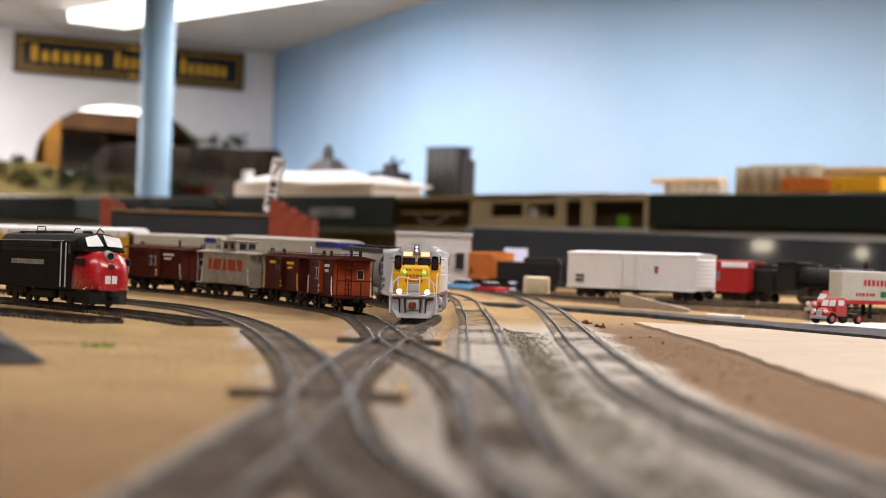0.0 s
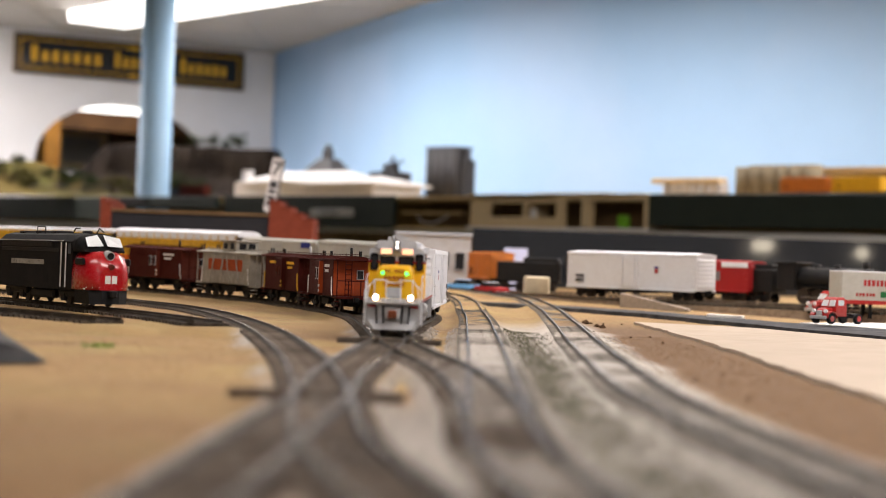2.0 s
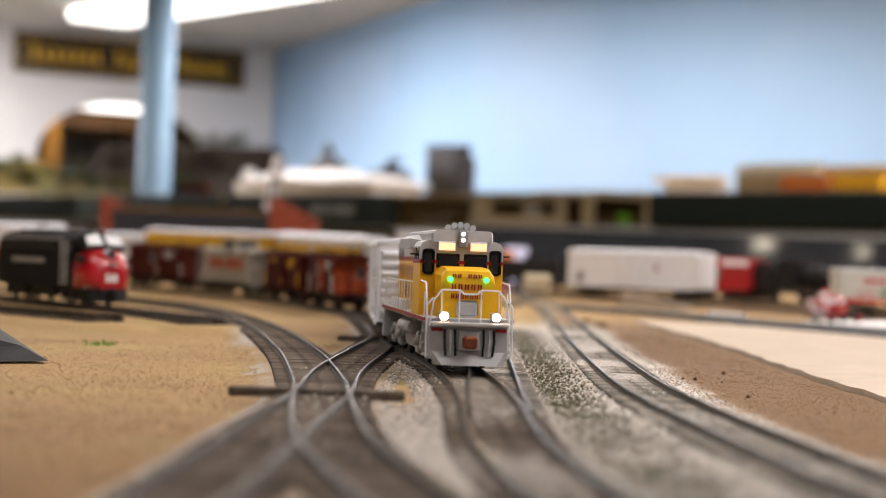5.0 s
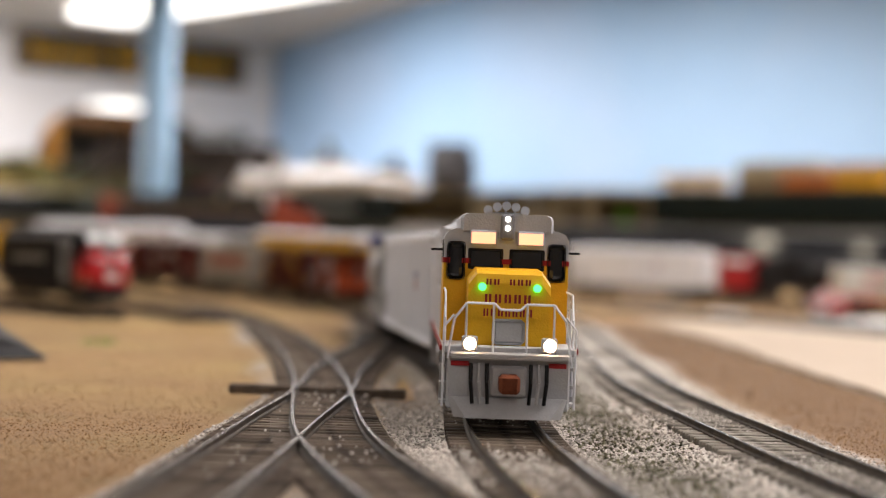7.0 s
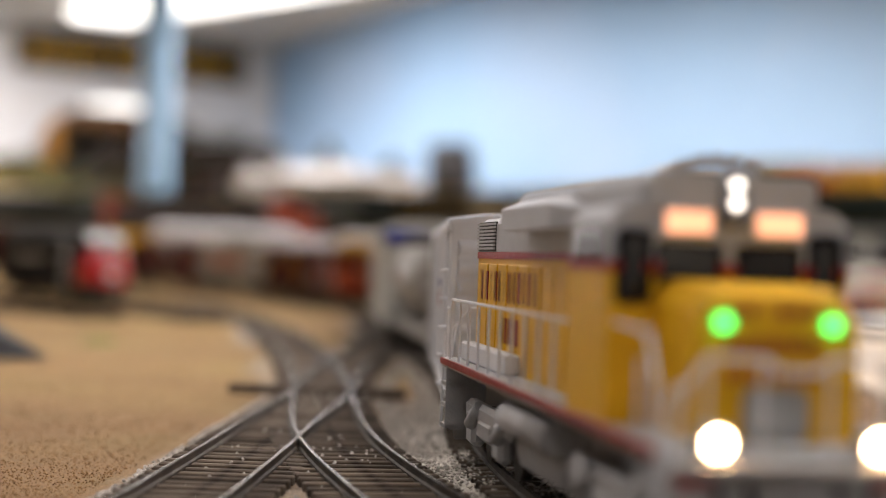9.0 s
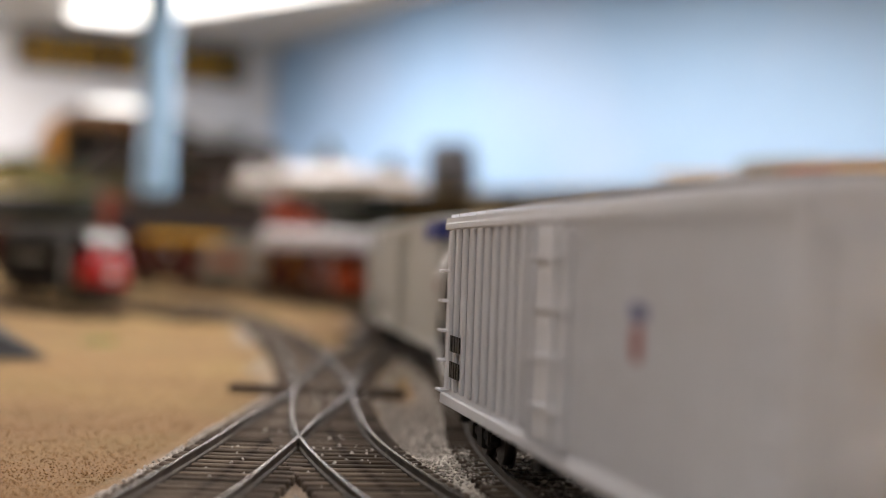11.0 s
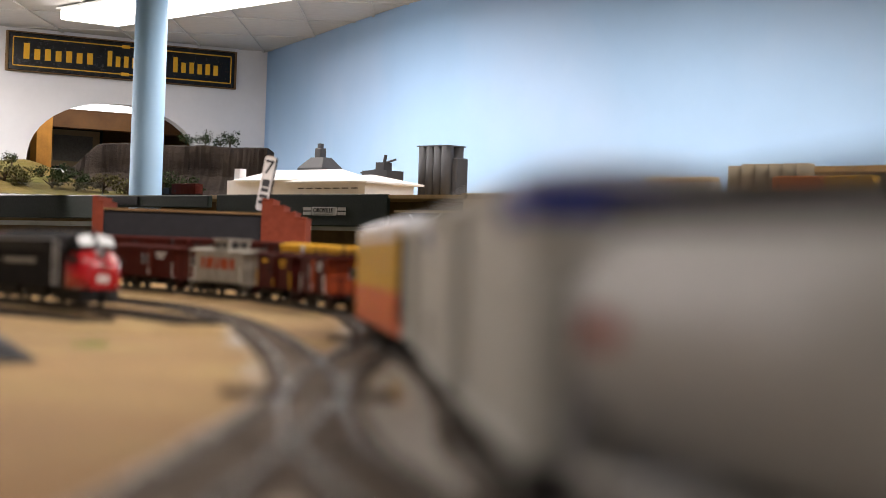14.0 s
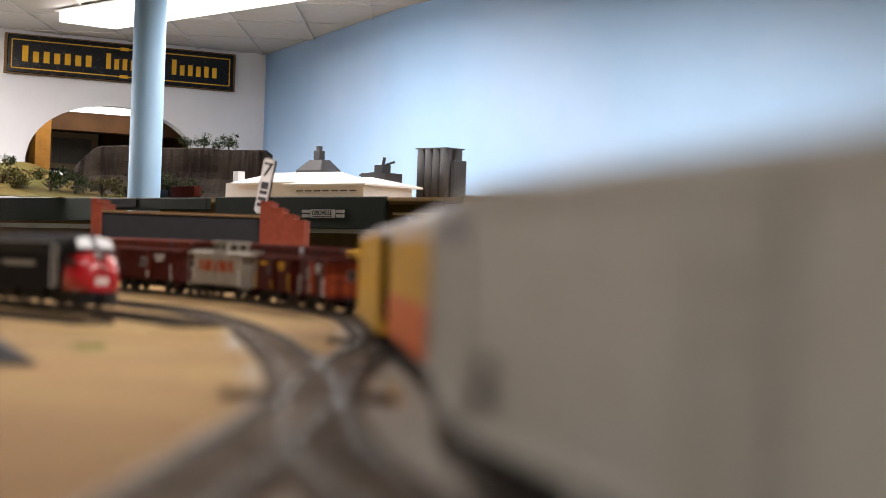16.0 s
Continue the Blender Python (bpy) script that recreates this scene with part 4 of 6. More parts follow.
    part("fuel_tank", bm, UP_SILVER, t)
    bm = bmesh.new()
    for s in (-1, 1):
        rod(bm, (-24, s * 13.6, 13.5), (20, s * 13.6, 13.5), 2.8, 14)
    part("air_reservoir", bm, UP_SILVER, t)
    return t


TRAIN = []
loco = road_switcher()
TRAIN.append((loco, 0.091, 0.052))
at_s = 0.197
consist = [
    (boxcar("boxcar", "white ribbed box car with a small red emblem and corrugated ends", 228, 52, WHITE, ribs=24, logo=RED), 228),
    (hopper(190), 190),
    (boxcar("refrigerator_car", "long dusty white refrigerator car with a blue band at its front", 286, 57, OFFWHITE, ribs=0, blue=46, door=True, category="refrigerator car"), 286),
    (boxcar("refrigerator_car", "short dusty off-white refrigerator car with a small blue panel", 190, 55, OFFWHITE, ribs=0, blue=34, door=True, category="refrigerator car"), 190),
    (autorack(264, "yellow automobile carrier with a white roof on an orange lower body", ORANGE, YELLOW, WHITE, WHITE, 62.0, YELLOW), 264),
    (autorack(284, "yellow automobile carrier with a dark end door and white roof", YELLOW, YELLOW, YELLOW, WHITE, 60.0, YELLOW), 284),
    (boxcar("boxcar", "plain white steel box car", 170, 52, WHITE, ribs=18), 170),
    (autorack(270, "automobile carrier with a white roof and red posts", ORANGE, WHITE, WHITE, WHITE), 270),
    (boxcar("boxcar", "long yellow box car with a pale roof", 250, 50, YELLOW, YELLOW, ribs=24), 250),
    (boxcar("boxcar", "long dull maroon box car", 200, 50, MAROON, ribs=20), 200),
    (boxcar("boxcar", "dull maroon steel box car", 200, 50, MAROON, ribs=18), 200),
    (boxcar("boxcar", "oxide-red box car with ribbed sides", 200, 50, BROWN2, ribs=18), 200),
    (boxcar("boxcar", "faded maroon steel box car", 200, 50, MAROON, ribs=18), 200),
    (boxcar("boxcar", "dusty oxide-red steel box car", 200, 50, BROWN2, ribs=18), 200),
]
for car, length in consist:
    TRAIN.append((car, at_s + length / 2000, (length / 2 - 24) / 1000))
    at_s += length / 1000 + 0.011
# ---- standing rolling stock in the yard ----
def streamliner():
    """Round-nosed diesel with a red nose and charcoal body."""
    t = thing("streamlined_engine", "charcoal streamlined diesel engine with a glossy red nose", "locomotive")
    W2 = 17.8
    bm = bmesh.new()
    prof = [(-W2, 11), (-W2, 40), (-W2 + 1.2, 45), (-12, 49.5), (-5, 51.2), (5, 51.2), (12, 49.5), (W2 - 1.2, 45), (W2, 40), (W2, 11)]
    loft(bm, [[(x, y, z) for y, z in prof] for x in (-88, 60)], smooth=False)
    part("body", bm, ENGINE_DARK, t)
    # nose: rings that narrow and drop forwards
    bm = bmesh.new()

    def ring(x, w, top, bot=12.0, n=18):
        out = []
        for k in range(n):
            a = math.pi * k / (n - 1)
            y, z = -w * math.cos(a), math.sin(a)
            y = math.copysign(w * abs(math.cos(a)) ** 0.55, y)
            out.append((x, y, bot + (top - bot) * z ** 0.55 if z > 1e-6 else bot))
        return out
    loft(bm, [ring(58, 17.8, 40.5), ring(66, 17.8, 40.2), ring(73, 17.4, 39.4), ring(78.5, 16.4, 38), ring(82.5, 14.6, 35.4), ring(85.5, 11.8, 31.5), ring(87.2, 8.5, 27)], smooth=True)
    part("nose", bm, ENGINE_RED, t, "glossy red bulldog nose")
    bm = bmesh.new()
    loft(bm, [ring(59, 17.7, 50.8, 38), ring(63, 17.3, 50.0, 38), ring(68, 16.6, 46.5, 38), ring(73, 15.4, 41.8, 38), ring(75, 15, 39.6, 38)], smooth=True)
    part("cab_roof", bm, ENGINE_DARK, t)
    for s in (-1, 1):
        bm = bmesh.new()
        loft(bm, [[(64.5, s * 3, 49.3), (69.5, s * 12.5, 47.2), (74.3, s * 12.6, 41.6), (74.6, s * 2, 42.2)], [(65.5, s * 2.2, 50.2), (70.3, s * 12.8, 48.0), (75.6, s * 13.0, 41.8), (76.2, s * 1.4, 42.3)]])
        part("windshield", bm, WINDOW_PALE, t, "windshield coloured pale to stand for reflected light")
        part("side_window", boxes((52, 58, *sorted((s * 17.5, s * 18)), 36, 44, 0.4)), GLASS_DARK, t)
        part("number_panel", boxes((65, 79.0, *sorted((s * 15.6, s * 18.0)), 29, 34, 0.8)), BLACK, t, "dark number panel")
        part("cab_door", boxes((42, 49, *sorted((s * 17.6, s * 18.1)), 14, 44, 0.4)), ENGINE_DARK, t)
        bm = bmesh.new()
        for x in (41.2, 50):
            rod(bm, (x, s * 18.6, 13), (x, s * 18.6, 44), 0.45, 6)
        part("grab_rail", bm, LETTER, t)
        bars(t, -58, 8, s * W2, 28, 3.6, 30, WOODGREY, 9)
        part("side_grille", boxes((-80, 22, *sorted((s * 17.6, s * 18.0)), 41, 44.5, 0.2)), BLACK, t)
        part("roof_line", boxes((-88, 42, *sorted((s * 17.0, s * 18.3)), 45.0, 45.8)), UP_SILVER, t, "bright drip line along the roof edge")
        part("upper_grille", boxes((-80, 36, *sorted((s * 17.5, s * 17.95)), 37.5, 40.2, 0.2)), BLACK, t)
        part("nose_stripe", B(pipe, [(80.5, s * 15.3, 13.6), (84.6, s * 12.2, 13.6), (87.0, s * 8.0, 13.6)], 0.45), LETTER, t)
        part("white_stripe", boxes((50, 80, *sorted((s * 12.5, s * 16.5)), 12.2, 13.0)), LETTER, t)
        part("nose_rail", B(rod, (84.6, s * 9.5, 19), (83.2, s * 9.8, 30), 0.5, 6), LETTER, t)
        part("fuel_tank", boxes((-24, 20, *sorted((s * 10, s * 15)), 4, 11, 1.5)), BLACK, t)
    part("headlight", B(rod, (79, 0, 36.4), (85.2, 0, 35.6), 3.2, 18), UP_SILVER, t, "chrome-ringed headlight")
    part("headlight_lens", B(rod, (85.2, 0, 35.6), (85.8, 0, 35.5), 2.4, 16), GLASS_DARK, t)
    part("lower_light", B(rod, (85, 0, 28.5), (88.2, 0, 28), 2.0, 16), BROWN2, t)
    part("nose_emblem", boxes((86.2, 87.4, -4.4, -0.4, 16.5, 22), (86.2, 87.4, 0.6, 4.4, 16.5, 22)), LETTER, t, "two white bars on the nose")
    part("pilot", B(loft, [[(64, -16.8, 2.5), (83, -13.6, 2.5), (88, -6, 2.5), (88, 6, 2.5), (83, 13.6, 2.5), (64, 16.8, 2.5)], [(64, -17, 12.4), (82, -14.4, 12.4), (87, -6.5, 12.4), (87, 6.5, 12.4), (82, 14.4, 12.4), (64, 17, 12.4)]]), BLACK, t, "black pilot")
    part("coupler", boxes((87, 94, -2.4, 2.4, 7, 12, 0.8)), BLACK, t)
    bm = boxes((-70, -62, -8, 8, 50.5, 52.5, 0.6), (-40, -30, -7, 7, 50.5, 52.8, 0.6), (-10, 0, -7, 7, 50.5, 52.8, 0.6), (40, 46, -3, 3, 50.5, 53, 0.6))
    pipe(bm, [(-30, -9, 50), (-30, -9, 55.5), (-14, -9, 55.5), (-14, -9, 50)], 0.4)
    pipe(bm, [(44, 6, 50.5), (50, 6, 55), (58, 6, 52)], 0.5)
    pipe(bm, [(30, -6, 50.5), (36, -6, 54.5), (44, -6, 54.5)], 0.5)
    part("roof_fittings", bm, BLACK, t)
    for x in (-58, 50):
        bm = bmesh.new()
        for s in (-1, 1):
            box(bm, x - 22, x + 22, *sorted((s * 11, s * 14)), 6, 11, 1)
            for q in (-14, 14):
                box(bm, x + q - 4, x + q + 4, *sorted((s * 11.5, s * 14.6)), 3, 9, 1)
        b = part("truck_frame", bm, BLACK, t)
        for q in (-14, 14):
            bm = bmesh.new()
            for s in (-1, 1):
                rod(bm, (x + q, s * 7.4, 5.5), (x + q, s * 9.6, 5.5), 5.5, 18)
            part("wheelset", bm, WHEEL, b)
    return t


# pale base colour stands in for light reflected on the glass
WINDOW_PALE = mat("window_pale", (0.75, 0.78, 0.8), 0.12, var=0.02, bump=0)


def caboose(label, body, ends, bay=True, letters=LETTER, cupola=None, L=128.0, seed=1):
    t = thing("caboose", label, "caboose", "cabooses on the siding")
    hx, hw, H = L / 2, 15.5, 42.0
    part("body", boxes((-hx + 14, hx - 14, -hw, hw, 12, H, 0.4)), body, t)
    for e in (-1, 1):
        x = e * (hx - 14)
        part("end_wall", boxes((min(x, x + e * 0.6), max(x, x + e * 0.6), -hw + 0.4, hw - 0.4, 13, H - 1, 0.2)), ends, t, "orange end wall" if ends is CAB_ORANGE else "")
        part("platform", boxes((min(e * hx, x), max(e * hx, x), -hw, hw, 10.5, 12.5, 0.3)), body, t)
        part("end_window", boxes((min(x, x + e * 1.1), max(x, x + e * 1.1), 4, 10, 26, 34, 0.4)), UP_SILVER, t)
        part("window_glass", boxes((min(x, x + e * 1.4), max(x, x + e * 1.4), 4.8, 9.2, 26.8, 33.2)), GLASS_DARK, t)
        part("end_door", boxes((min(x, x + e * 1.0), max(x, x + e * 1.0), -4.5, 2, 13, 35, 0.3)), ends, t)
        bm = bmesh.new()
        xe = e * (hx - 1)
        for y in (-hw + 1, -5, 5, hw - 1):
            rod(bm, (xe, y, 12), (xe, y, 25 if abs(y) < 9 else H), 0.5, 5)
        pipe(bm, [(xe, -hw + 1, 25), (xe, hw - 1, 25)], 0.45)
        for z in np.arange(14, 44, 4):
            rod(bm, (xe + e * 0.8, -8, z), (xe + e * 0.8, -3, z), 0.35, 4)
        for y in (-8, -3):
            rod(bm, (xe + e * 0.8, y, 12), (xe + e * 0.8, y, 47), 0.4, 5)
        part("end_railing", bm, body, t)
        for s in (-1, 1):
            bm = boxes(*[(min(x + e * 3, e * hx - e * 1), max(x + e * 3, e * hx - e * 1), *sorted((s * (hw - 3), s * hw)), z, z + 0.6) for z in (4.5, 8)])
            part("steps", bm, body, t)
            bm = B(pipe, [(x + e * 1, s * (hw + 0.6), 13), (x - e * 1, s * (hw + 0.8), 17), (x - e * 1.5, s * (hw + 0.8), 28)], 0.5)
            part("grab_iron", bm, letters, t)
        bogie(t, e * (hx - 22), 17)
        coupler(t, e * hx, e)
    bm = bmesh.new()
    prof = [(-hw - 1, H - 0.6), (-hw - 1, H + 0.4), (-8, H + 2.2), (0, H + 2.8), (8, H + 2.2), (hw + 1, H + 0.4), (hw + 1, H - 0.6)]
    stations = [(-hx, 0)]
    for k in np.arange(-hx + 6, hx - 2, 9):
        stations += [(k, 0), (k + 0.2, 0.5), (k + 0.8, 0.5), (k + 1.0, 0)]
    loft(bm, [[(x, y, z + (up if z > H else 0)) for y, z in prof] for x, up in stations + [(hx, 0)]])
    part("roof", bm, body if not cupola else WOODGREY, t)
    part("roof_walk", boxes((-hx + 1, hx - 1, -3, 3, H + 4, H + 4.6)), body, t)
    part("smoke_jack", B(rod, (10, 8, H), (10, 8, H + 10), 1.2, 10), BLACK if seed != 3 else UP_SILVER, t)
    for q in (-hx + 4, -hx + 9, hx - 9, hx - 4):
        part("roof_bracket", B(rod, (q, 5, H + 2), (q, 5, H + 7), 0.8, 6), BLACK, t)
    for s in (-1, 1):
        if bay:
            part("bay_window", boxes((-8, 10, *sorted((s * (hw - 0.5), s * (hw + 3.2))), 12, H - 1, 0.8)), body, t)
            part("bay_stripe", boxes((7.2, 10.2, *sorted((s * (hw - 0.4), s * (hw + 3.3))), 14, H - 2)), ends, t)
            for xx in (-5.5, 2.5):
                part("window_frame", boxes((xx, xx + 4.6, *sorted((s * (hw + 3), s * (hw + 3.6))), 25, 35, 0.4)), UP_SILVER if seed != 3 else body, t)
                part("window_glass", boxes((xx + 0.8, xx + 3.8, *sorted((s * (hw + 3.2), s * (hw + 3.8))), 25.8, 34.2)), GLASS_DARK, t)
            part("warning_stripes", boxes((7.4, 10.4, *sorted((s * (hw + 3.1), s * (hw + 3.5))), 15, 17), (7.4, 10.4, *sorted((s * (hw + 3.1), s * (hw + 3.5))), 19, 21)), letters, t)
            bars(t, 16, 36, s * hw, 35.5, 2.4, 14, letters, seed)
            bars(t, 18, 32, s * hw, 31.5, 2.2, 10, letters, seed + 1)
            bars(t, -36, -18, s * hw, 35.5, 2.4, 14, letters if letters is GOLD else body, seed + 2)
        else:
            for k in range(-32, 36, 3):
                part("board", boxes((k, k + 2.7, *sorted((s * (hw - 0.2), s * (hw + 0.4))), 13, H - 2)), body, t)
            part("faded_band", boxes((-36, 36, *sorted((s * (hw + 0.3), s * (hw + 0.6))), 25, 36)), CAB_ORANGE, t, "faded orange band")
            for q in (-30, -10, 10, 30):
                d = 7 if q < 0 else -7
                bm = B(rod, (q, s * (hw + 0.9), 13), (q + d, s * (hw + 0.9), H - 2), 1.0, 5)
                part("brace", bm, WOODGREY, t)
            for q in (-28, -14, 4, 22):
                part("window_glass", boxes((q, q + 5, *sorted((s * (hw + 0.5), s * (hw + 0.9))), 27, 33)), CAB_ORANGE, t)
    if cupola:
        part("cupola", boxes((-14, 14, -12, 12, H + 1, H + 11, 0.4)), WOODGREY, t)
        part("cupola_roof", boxes((-16, 16, -14, 14, H + 11, H + 12.6, 0.5)), WOODGREY, t)
        for s in (-1, 1):
            for q in (-11, 3):
                part("window_glass", boxes((q, q + 7, *sorted((s * 11.8, s * 12.3)), H + 4, H + 9.5)), GLASS_DARK, t)
            part("window_glass", boxes((*sorted((s * 13.8, s * 14.3)), -8, -1, H + 4, H + 9.5), (*sorted((s * 13.8, s * 14.3)), 2, 9, H + 4, H + 9.5)), GLASS_DARK, t)
    part("underframe", boxes((-hx + 4, hx - 4, -5, 5, 7, 11), (-14, 14, -11, 11, 5, 10)), BLACK, t)
    return t


def steam_engine():
    t = thing("steam_engine", "black steam locomotive with its tender in the yard", "locomotive", "steam engines")
    bm = B(rod, (-40, 0, 29), (62, 0, 29), 13, 20)
    rod(bm, (62, 0, 29), (66, 0, 29), 11, 20, 8)
    part("boiler", bm, BLACK, t)
    part("chimney", B(rod, (48, 0, 40), (48, 0, 50), 3.4, 12, 4.2), BLACK, t)
    for x in (10, -18):
        part("dome", B(rod, (x, 0, 40), (x, 0, 46), 4.4, 12, 3.6), BLACK, t)
    part("cab", boxes((-64, -38, -15, 15, 16, 46, 0.8), (-66, -36, -17, 17, 46, 48, 0.8)), BLACK, t)
    part("running_board", boxes((-38, 60, -15, 15, 19, 20.4)), BLACK, t)
    part("pilot", B(loft, [[(64, -13, 3), (80, -3, 3), (80, 3, 3), (64, 13, 3)], [(64, -14, 13), (70, -5, 13), (70, 5, 13), (64, 14, 13)]]), BLACK, t)
    for x in (-30, -10, 10, 30):
        bm = bmesh.new()
        for s in (-1, 1):
            rod(bm, (x, s * 7.4, 9), (x, s * 9.8, 9), 9, 20)
        part("driving_wheels", bm, WHEEL, t)
    part("tender", boxes((-155, -72, -15, 15, 11, 38, 1.2), (-120, -74, -12, 12, 38, 44, 1.0)), BLACK, t)
    for x in (-135, -92):
        bogie(t, x)
    for s in (-1, 1):
        part("side_rod", boxes((-32, 32, *sorted((s * 10, s * 11.2)), 7, 9, 0.3)), STEEL, t)
        part("cylinder", B(rod, (44, s * 12, 11), (60, s * 12, 11), 5.5, 12), BLACK, t)
    return t


def sit(ob, line, s, half):
    ob.matrix_basis = line.car(s, half)
    return ob


fu = sit(streamliner(), SPUR, SPUR.near_y(1.245) - 0.088, 0.05)
s = YARD.near_y(1.45) - 0.064
for label, body, ends, bay, letters, cup, seed in (
        ("brown bay-window caboose with an orange end wall", MAROON, CAB_ORANGE, True, LETTER, None, 1),
        ("brown bay-window caboose with gold lettering bars", MAROON, MAROON, True, GOLD, None, 3),
        ("grey wooden caboose with a cupola and faded orange band", WOODGREY, WOODGREY, False, LETTER, True, 5),
        ("oxide-brown bay-window caboose with an orange stripe", MAROON, BROWN2, True, LETTER, None, 7)):
    sit(caboose(label, body, ends, bay, letters, cup, seed=seed), YARD, s, 0.042)
    s -= 0.143


def standing(ob, x0, y0, x1, y1, z):
    """Put a car with its ends over two plan points, rail top at z."""
    d = Vector((x1 - x0, y1 - y0, 0)).normalized()
    ob.matrix_basis = Matrix.Translation(((x0 + x1) / 2, (y0 + y1) / 2, z)) @ d.to_track_quat("X", "Z").to_matrix().to_4x4()
    return ob


CORK = mat("cork_roadbed", (0.16, 0.11, 0.07), 0.9, var=0.25, dirt=DUST)


def siding(pts, label):
    """A raised bit of track on cork for standing cars."""
    t = thing("track", label, "track", "yard tracks", "structure")
    (x0, y0), (x1, y1) = pts
    d = Vector((x1 - x0, y1 - y0, 0))
    L = d.length
    t.matrix_basis = Matrix.Translation((x0, y0, 0.0)) @ d.normalized().to_track_quat("X", "Z").to_matrix().to_4x4()
    part("roadbed", B(loft, [[(x, -0.024, 0.0), (x, 0.024, 0.0), (x, 0.016, 0.0125), (x, -0.016, 0.0125)] for x in (0, L)]), CORK, t, s=1)
    for s in (-1, 1):
        part("rail", boxes((0, L, s * GAUGE - 0.0005, s * GAUGE + 0.0005, 0.0142, 0.0165)), STEEL, t, s=1)
    bm = bmesh.new()
    for k in range(int(L / 0.0075)):
        box(bm, k * 0.0075, k * 0.0075 + 0.0027, -0.0148, 0.0148, 0.0124, 0.0143)
    tagged(part("ties", bm, TIE, t, s=1), kind="stuff")


siding([(0.06, 2.23), (0.45, 1.79)], "raised siding with standing freight cars")
standing(boxcar("refrigerator_car", "clean white refrigerator car on the raised siding", 196, 52, WHITE, ribs=0, door=True, group="standing cars", logo=RED, category="refrigerator car"), 0.158, 2.12, 0.288, 1.973, 0.0165)
siding([(0.27, 2.226), (0.62, 1.86)], "raised siding behind the white car")
red_car = standing(boxcar("boxcar", "bright red box car with a grey panel", 108, 47, RED, ribs=0, door=False, group="standing cars"), 0.290, 2.205, 0.375, 2.115, 0.0165)
part("grey_panel", boxes((-38, 12, -17.6, -16.4, 23, 34, 0.3)), DARKCAST, red_car, "dark grey side panel")
part("white_panel", boxes((14, 52, -17.6, -16.4, 39, 45, 0.3)), WHITE, red_car, "white corner panel")
siding([(0.06, 2.42), (0.44, 2.35)], "raised siding with a steam engine")
standing(steam_engine(), 0.11, 2.411, 0.345, 2.368, 0.0165)
standing(steam_engine(), 0.36, 2.14, 0.52, 1.96, 0.0165)
standing(boxcar("boxcar", "weathered orange box car behind the autos", 120, 47, RUST_ORANGE, ribs=12, group="standing cars"), 0.053, 2.56, 0.080, 2.45, 0.019)


def auto(label, colour, roof):
    t = thing("toy_car", label, "toy car", "parked model autos")
    bm = bmesh.new()
    sect = [(-28, 5, 10), (-26, 4, 11.5), (-12, 3.6, 12), (12, 3.6, 11.6), (26, 4, 10.6), (28.5, 5, 9)]
    loft(bm, [[(x, -10 * k, zb), (x, 10 * k, zb), (x, 10.4 * k, zb + 3), (x, 9 * k, zt), (x, -9 * k, zt), (x, -10.4 * k, zb + 3)] for (x, zb, zt), k in zip(sect, (0.86, 0.95, 1, 1, 0.96, 0.86))], smooth=False)
    part("body", bm, colour, t)
    bm = bmesh.new()
    loft(bm, [[(-15, -8.6, 11), (11, -8.6, 11), (11, 8.6, 11), (-15, 8.6, 11)], [(-10, -7, 16.6), (5, -7, 16.6), (5, 7, 16.6), (-10, 7, 16.6)]])
    part("windows", bm, GLASS_DARK, t)
    part("roof", boxes((-10.5, 5.5, -7.3, 7.3, 16.2, 17.4, 0.5)), roof, t)
    for x in (-17, 17):
        for y in (-9.4, 9.4):
            w = part("wheel", B(rod, (x, y - 1, 3.9), (x, y + 1, 3.9), 3.9, 16), BLACK, t)
            part("hubcap", B(rod, (x, y - 1.2, 3.9), (x, y + 1.2, 3.9), 2.0, 12), UP_SILVER, w)
    for x in (-29, 28.6):
        part("bumper", boxes((x - 0.4, x + 0.8, -9.5, 9.5, 4.5, 6.2, 0.4)), UP_SILVER, t, "chrome bumper")
    return t


SKYCAR = mat("auto_blue", (0.12, 0.33, 0.62), 0.3, var=0.04, coat=0.5)
auto("light blue model sedan parked on dirt", SKYCAR, SKYCAR).matrix_basis = pose(0.030, 2.30, 0.0115, 0, 0, -28)
auto("red and white model sedan parked on dirt", RED, WHITE).matrix_basis = pose(0.061, 2.22, 0.0105, 0, 0, -62)


